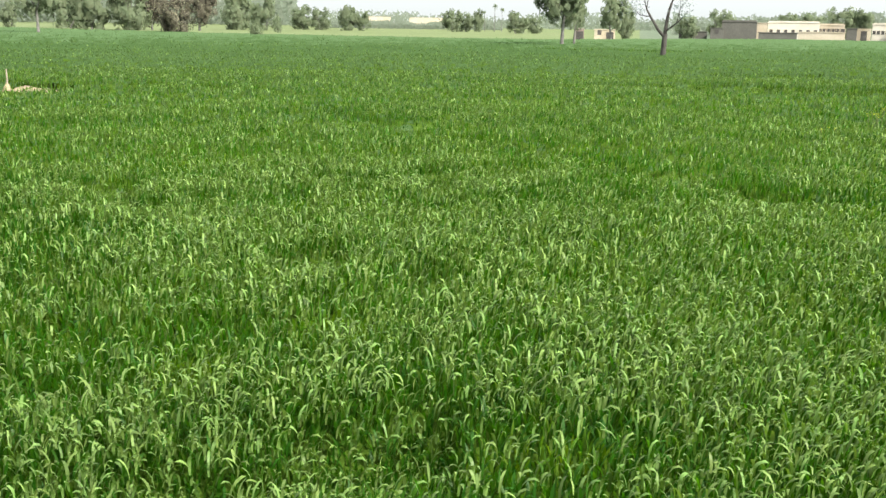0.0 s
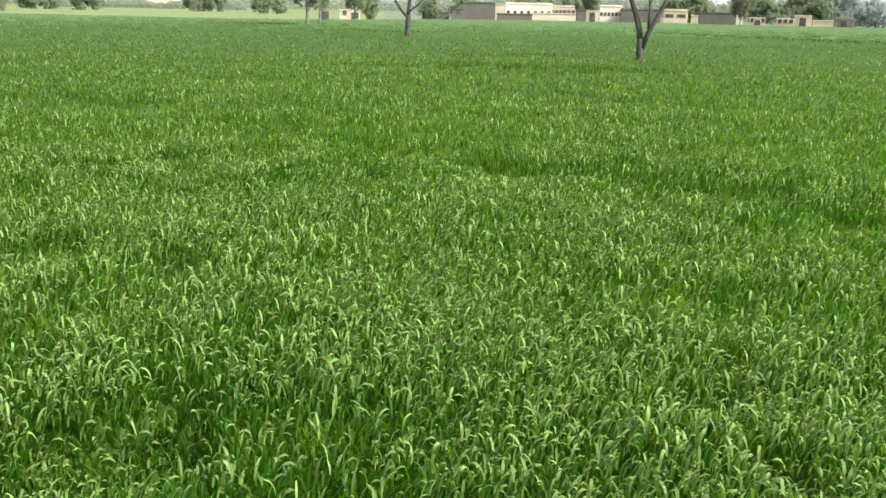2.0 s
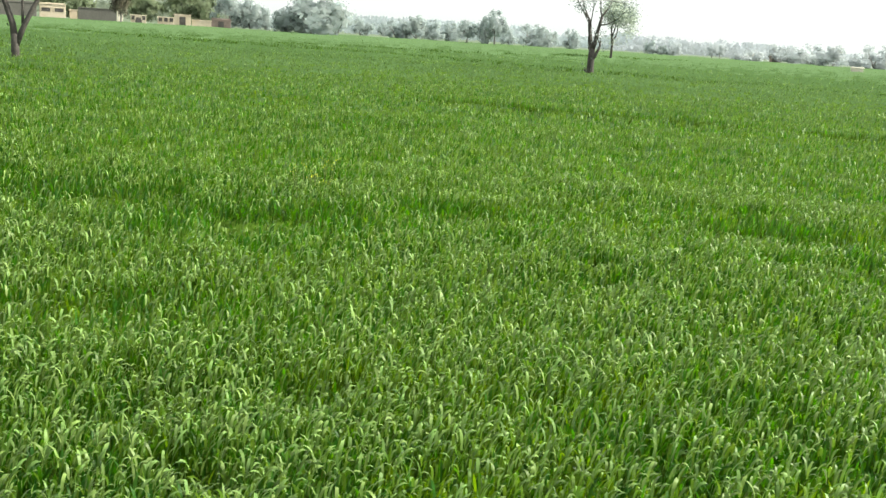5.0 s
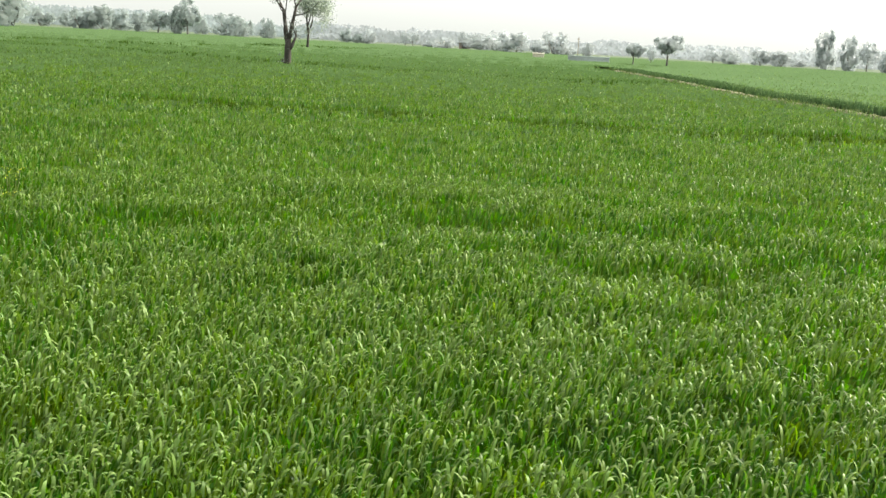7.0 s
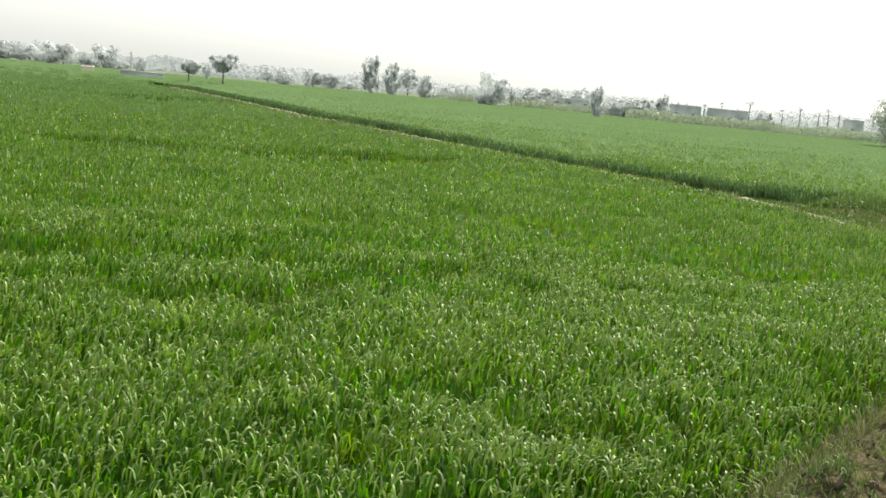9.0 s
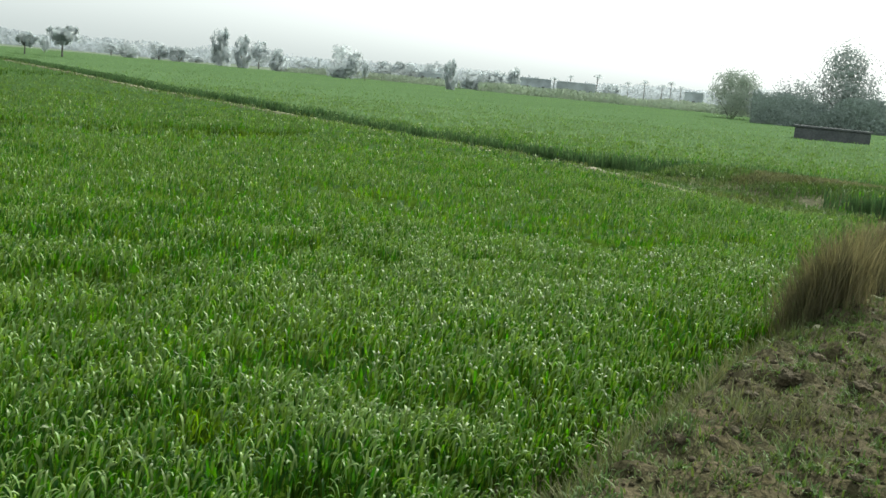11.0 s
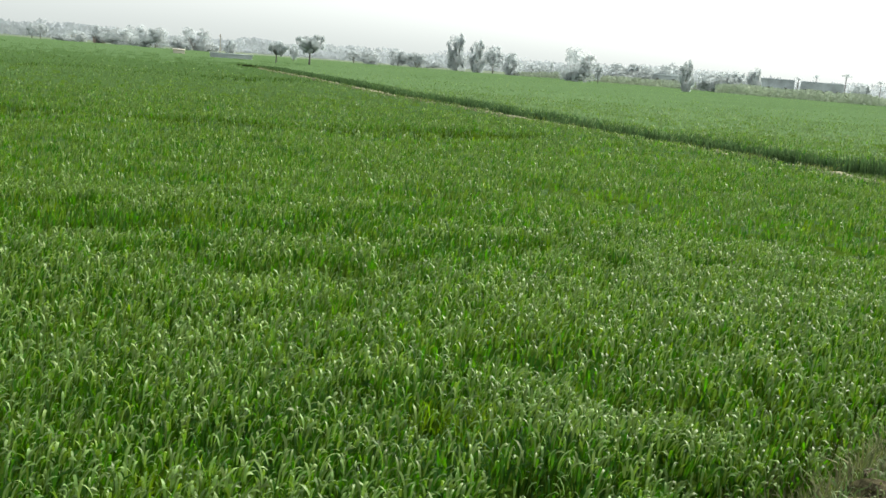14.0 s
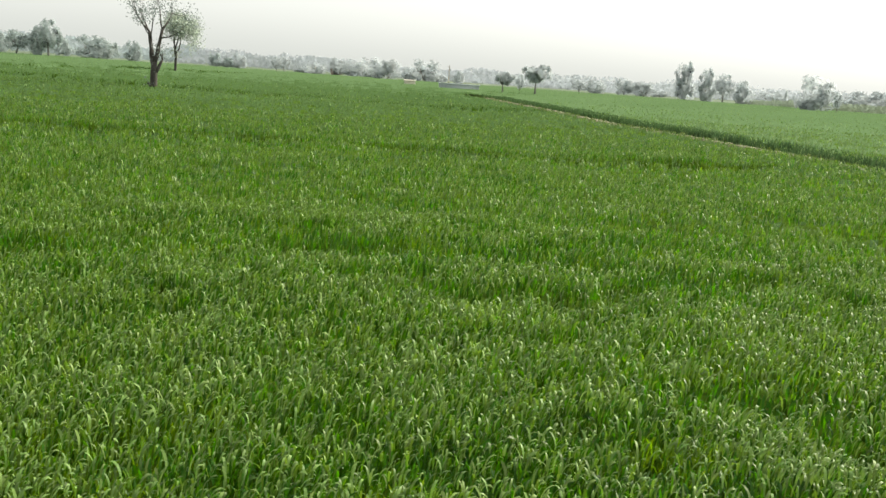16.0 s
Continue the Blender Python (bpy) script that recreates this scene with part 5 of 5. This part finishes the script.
def clod(x, y, size, seed, mat, name="clod", label="dry crumbly earth clod lying on the bank", category="clod"):
    rng = np.random.default_rng(seed)
    bm = bmesh.new()
    bmesh.ops.create_icosphere(bm, subdivisions=3 if size > 0.045 else 2, radius=size)
    for v in bm.verts:
        p = v.co * (4.0 / size * 0.25) + Vector((seed, seed * 0.7, 0))
        v.co *= 1 + 0.4 * noise.noise(p) + 0.28 * noise.noise(p * 2.7) + 0.16 * noise.noise(p * 6)
        v.co.z *= 0.65
    ob = part(name, bm, mat)
    ob.matrix_world = Matrix.Translation((x, y, float(bank_height(np.array([x]), np.array([y]))[0]) + size * 0.2)) @ Matrix.Rotation(rng.uniform(0, 6.28), 4, "Z")
    return tagged(ob, label=label, category=category, group="clods on the bank")


crng = np.random.default_rng(77)
made = 0
while made < 220:
    x, y = crng.uniform(3.0, 11.0), crng.uniform(-6.5, 0.5)
    s = float(side_of(BANK_EDGE, np.array([x]), np.array([y]))[0])
    if -2.6 < s < -0.25:
        clod(x, y, crng.uniform(0.014, 0.045) * (1.0 if made % 11 else 1.7), made, M_CLOD if made % 9 else M_PATH)
        made += 1

for k, (x, y, size) in enumerate(((5.55, -2.35, 0.06), (5.9, -2.7, 0.075), (6.3, -3.05, 0.06), (5.1, -2.3, 0.05), (4.75, -1.95, 0.045), (6.9, -3.5, 0.08), (6.1, -3.4, 0.06), (5.3, -2.8, 0.065), (4.5, -2.2, 0.05), (4.9, -2.75, 0.05), (5.75, -3.3, 0.07), (7.2, -3.75, 0.06))):
    clod(x, y, size, 300 + k, M_CLOD)

# ---- mound with a stake at the crop's edge ----
def mound_height(x, y):
    d = np.hypot((x + MOUND[0]) / 1.0, (y - MOUND[1]) / 1.3)
    return 0.30 * np.exp(-(d / 0.95) ** 2.6) + 0.14 * (value_noise(x, y, 0.35) - 0.5) * np.exp(-(d / 1.1) ** 2) - 0.02


grid_object("earth_mound", np.arange(-12.8, -8.4, 0.1), np.arange(22.0, 27.2, 0.1), mound_height, M_PALE, "pale dry earth mound at a channel in the wheat", category="mound")
stake = empty("stake", Matrix.Translation((-10.5, 25.0, 0.2)), "thin pale wooden stake in a small mound", "stake")
bm = bmesh.new()
tube(bm, [Vector((0, 0, -0.1)), Vector((0.01, 0, 0.25)), Vector((0, 0.01, 0.5))], [0.028, 0.02, 0.016], 6)
part("shaft", bm, M_WOOD, stake)
bm = bmesh.new()
bmesh.ops.create_cone(bm, segments=11, radius1=0.16, radius2=0.02, depth=0.24, cap_ends=True)
for v in bm.verts:
    v.co += Vector((noise.noise(v.co * 9), noise.noise(v.co * 9 + Vector((5, 0, 0))), 0)) * 0.03
bmesh.ops.translate(bm, verts=bm.verts, vec=(0, 0, 0.06))
part("footing", bm, M_PALE, stake, "small cone of pale earth round the foot")


# ---- mustard plants in the wheat ----
def mustard(x, y, height, seed):
    rng = np.random.default_rng(seed)
    root = empty("mustard_plant", Matrix.Translation((x, y, 0)), "stray mustard plant with yellow flowers above the wheat", "plant", "mustard plants in the wheat")
    bm = bmesh.new()
    heads = []
    for k in range(4):
        a = rng.uniform(0, 6.28)
        tip = Vector((0.12 * math.cos(a), 0.12 * math.sin(a), height * rng.uniform(0.8, 1.0)))
        tube(bm, [Vector((0, 0, 0)), tip * 0.6, tip], [0.006, 0.005, 0.003], 4)
        heads.append(tip)
    part("stem", bm, M_BANKGRASS, root)
    c = np.array([np.array(heads[k % 4]) + rng.normal(size=3) * np.array([0.03, 0.03, 0.025]) for k in range(22)])
    new("flowers", crown_mesh("flowers", c, 0.011, rng, M_FLOWER)).parent = root
    return root


for k, (mx, my, mh) in enumerate(((6.95, 8.35, 0.60), (6.45, 8.1, 0.55), (6.6, 8.05, 0.5), (7.2, 17.6, 0.66), (7.0, 17.4, 0.6), (7.35, 17.8, 0.62), (5.6, 15.5, 0.5))):
    mustard(mx, my, mh, k)
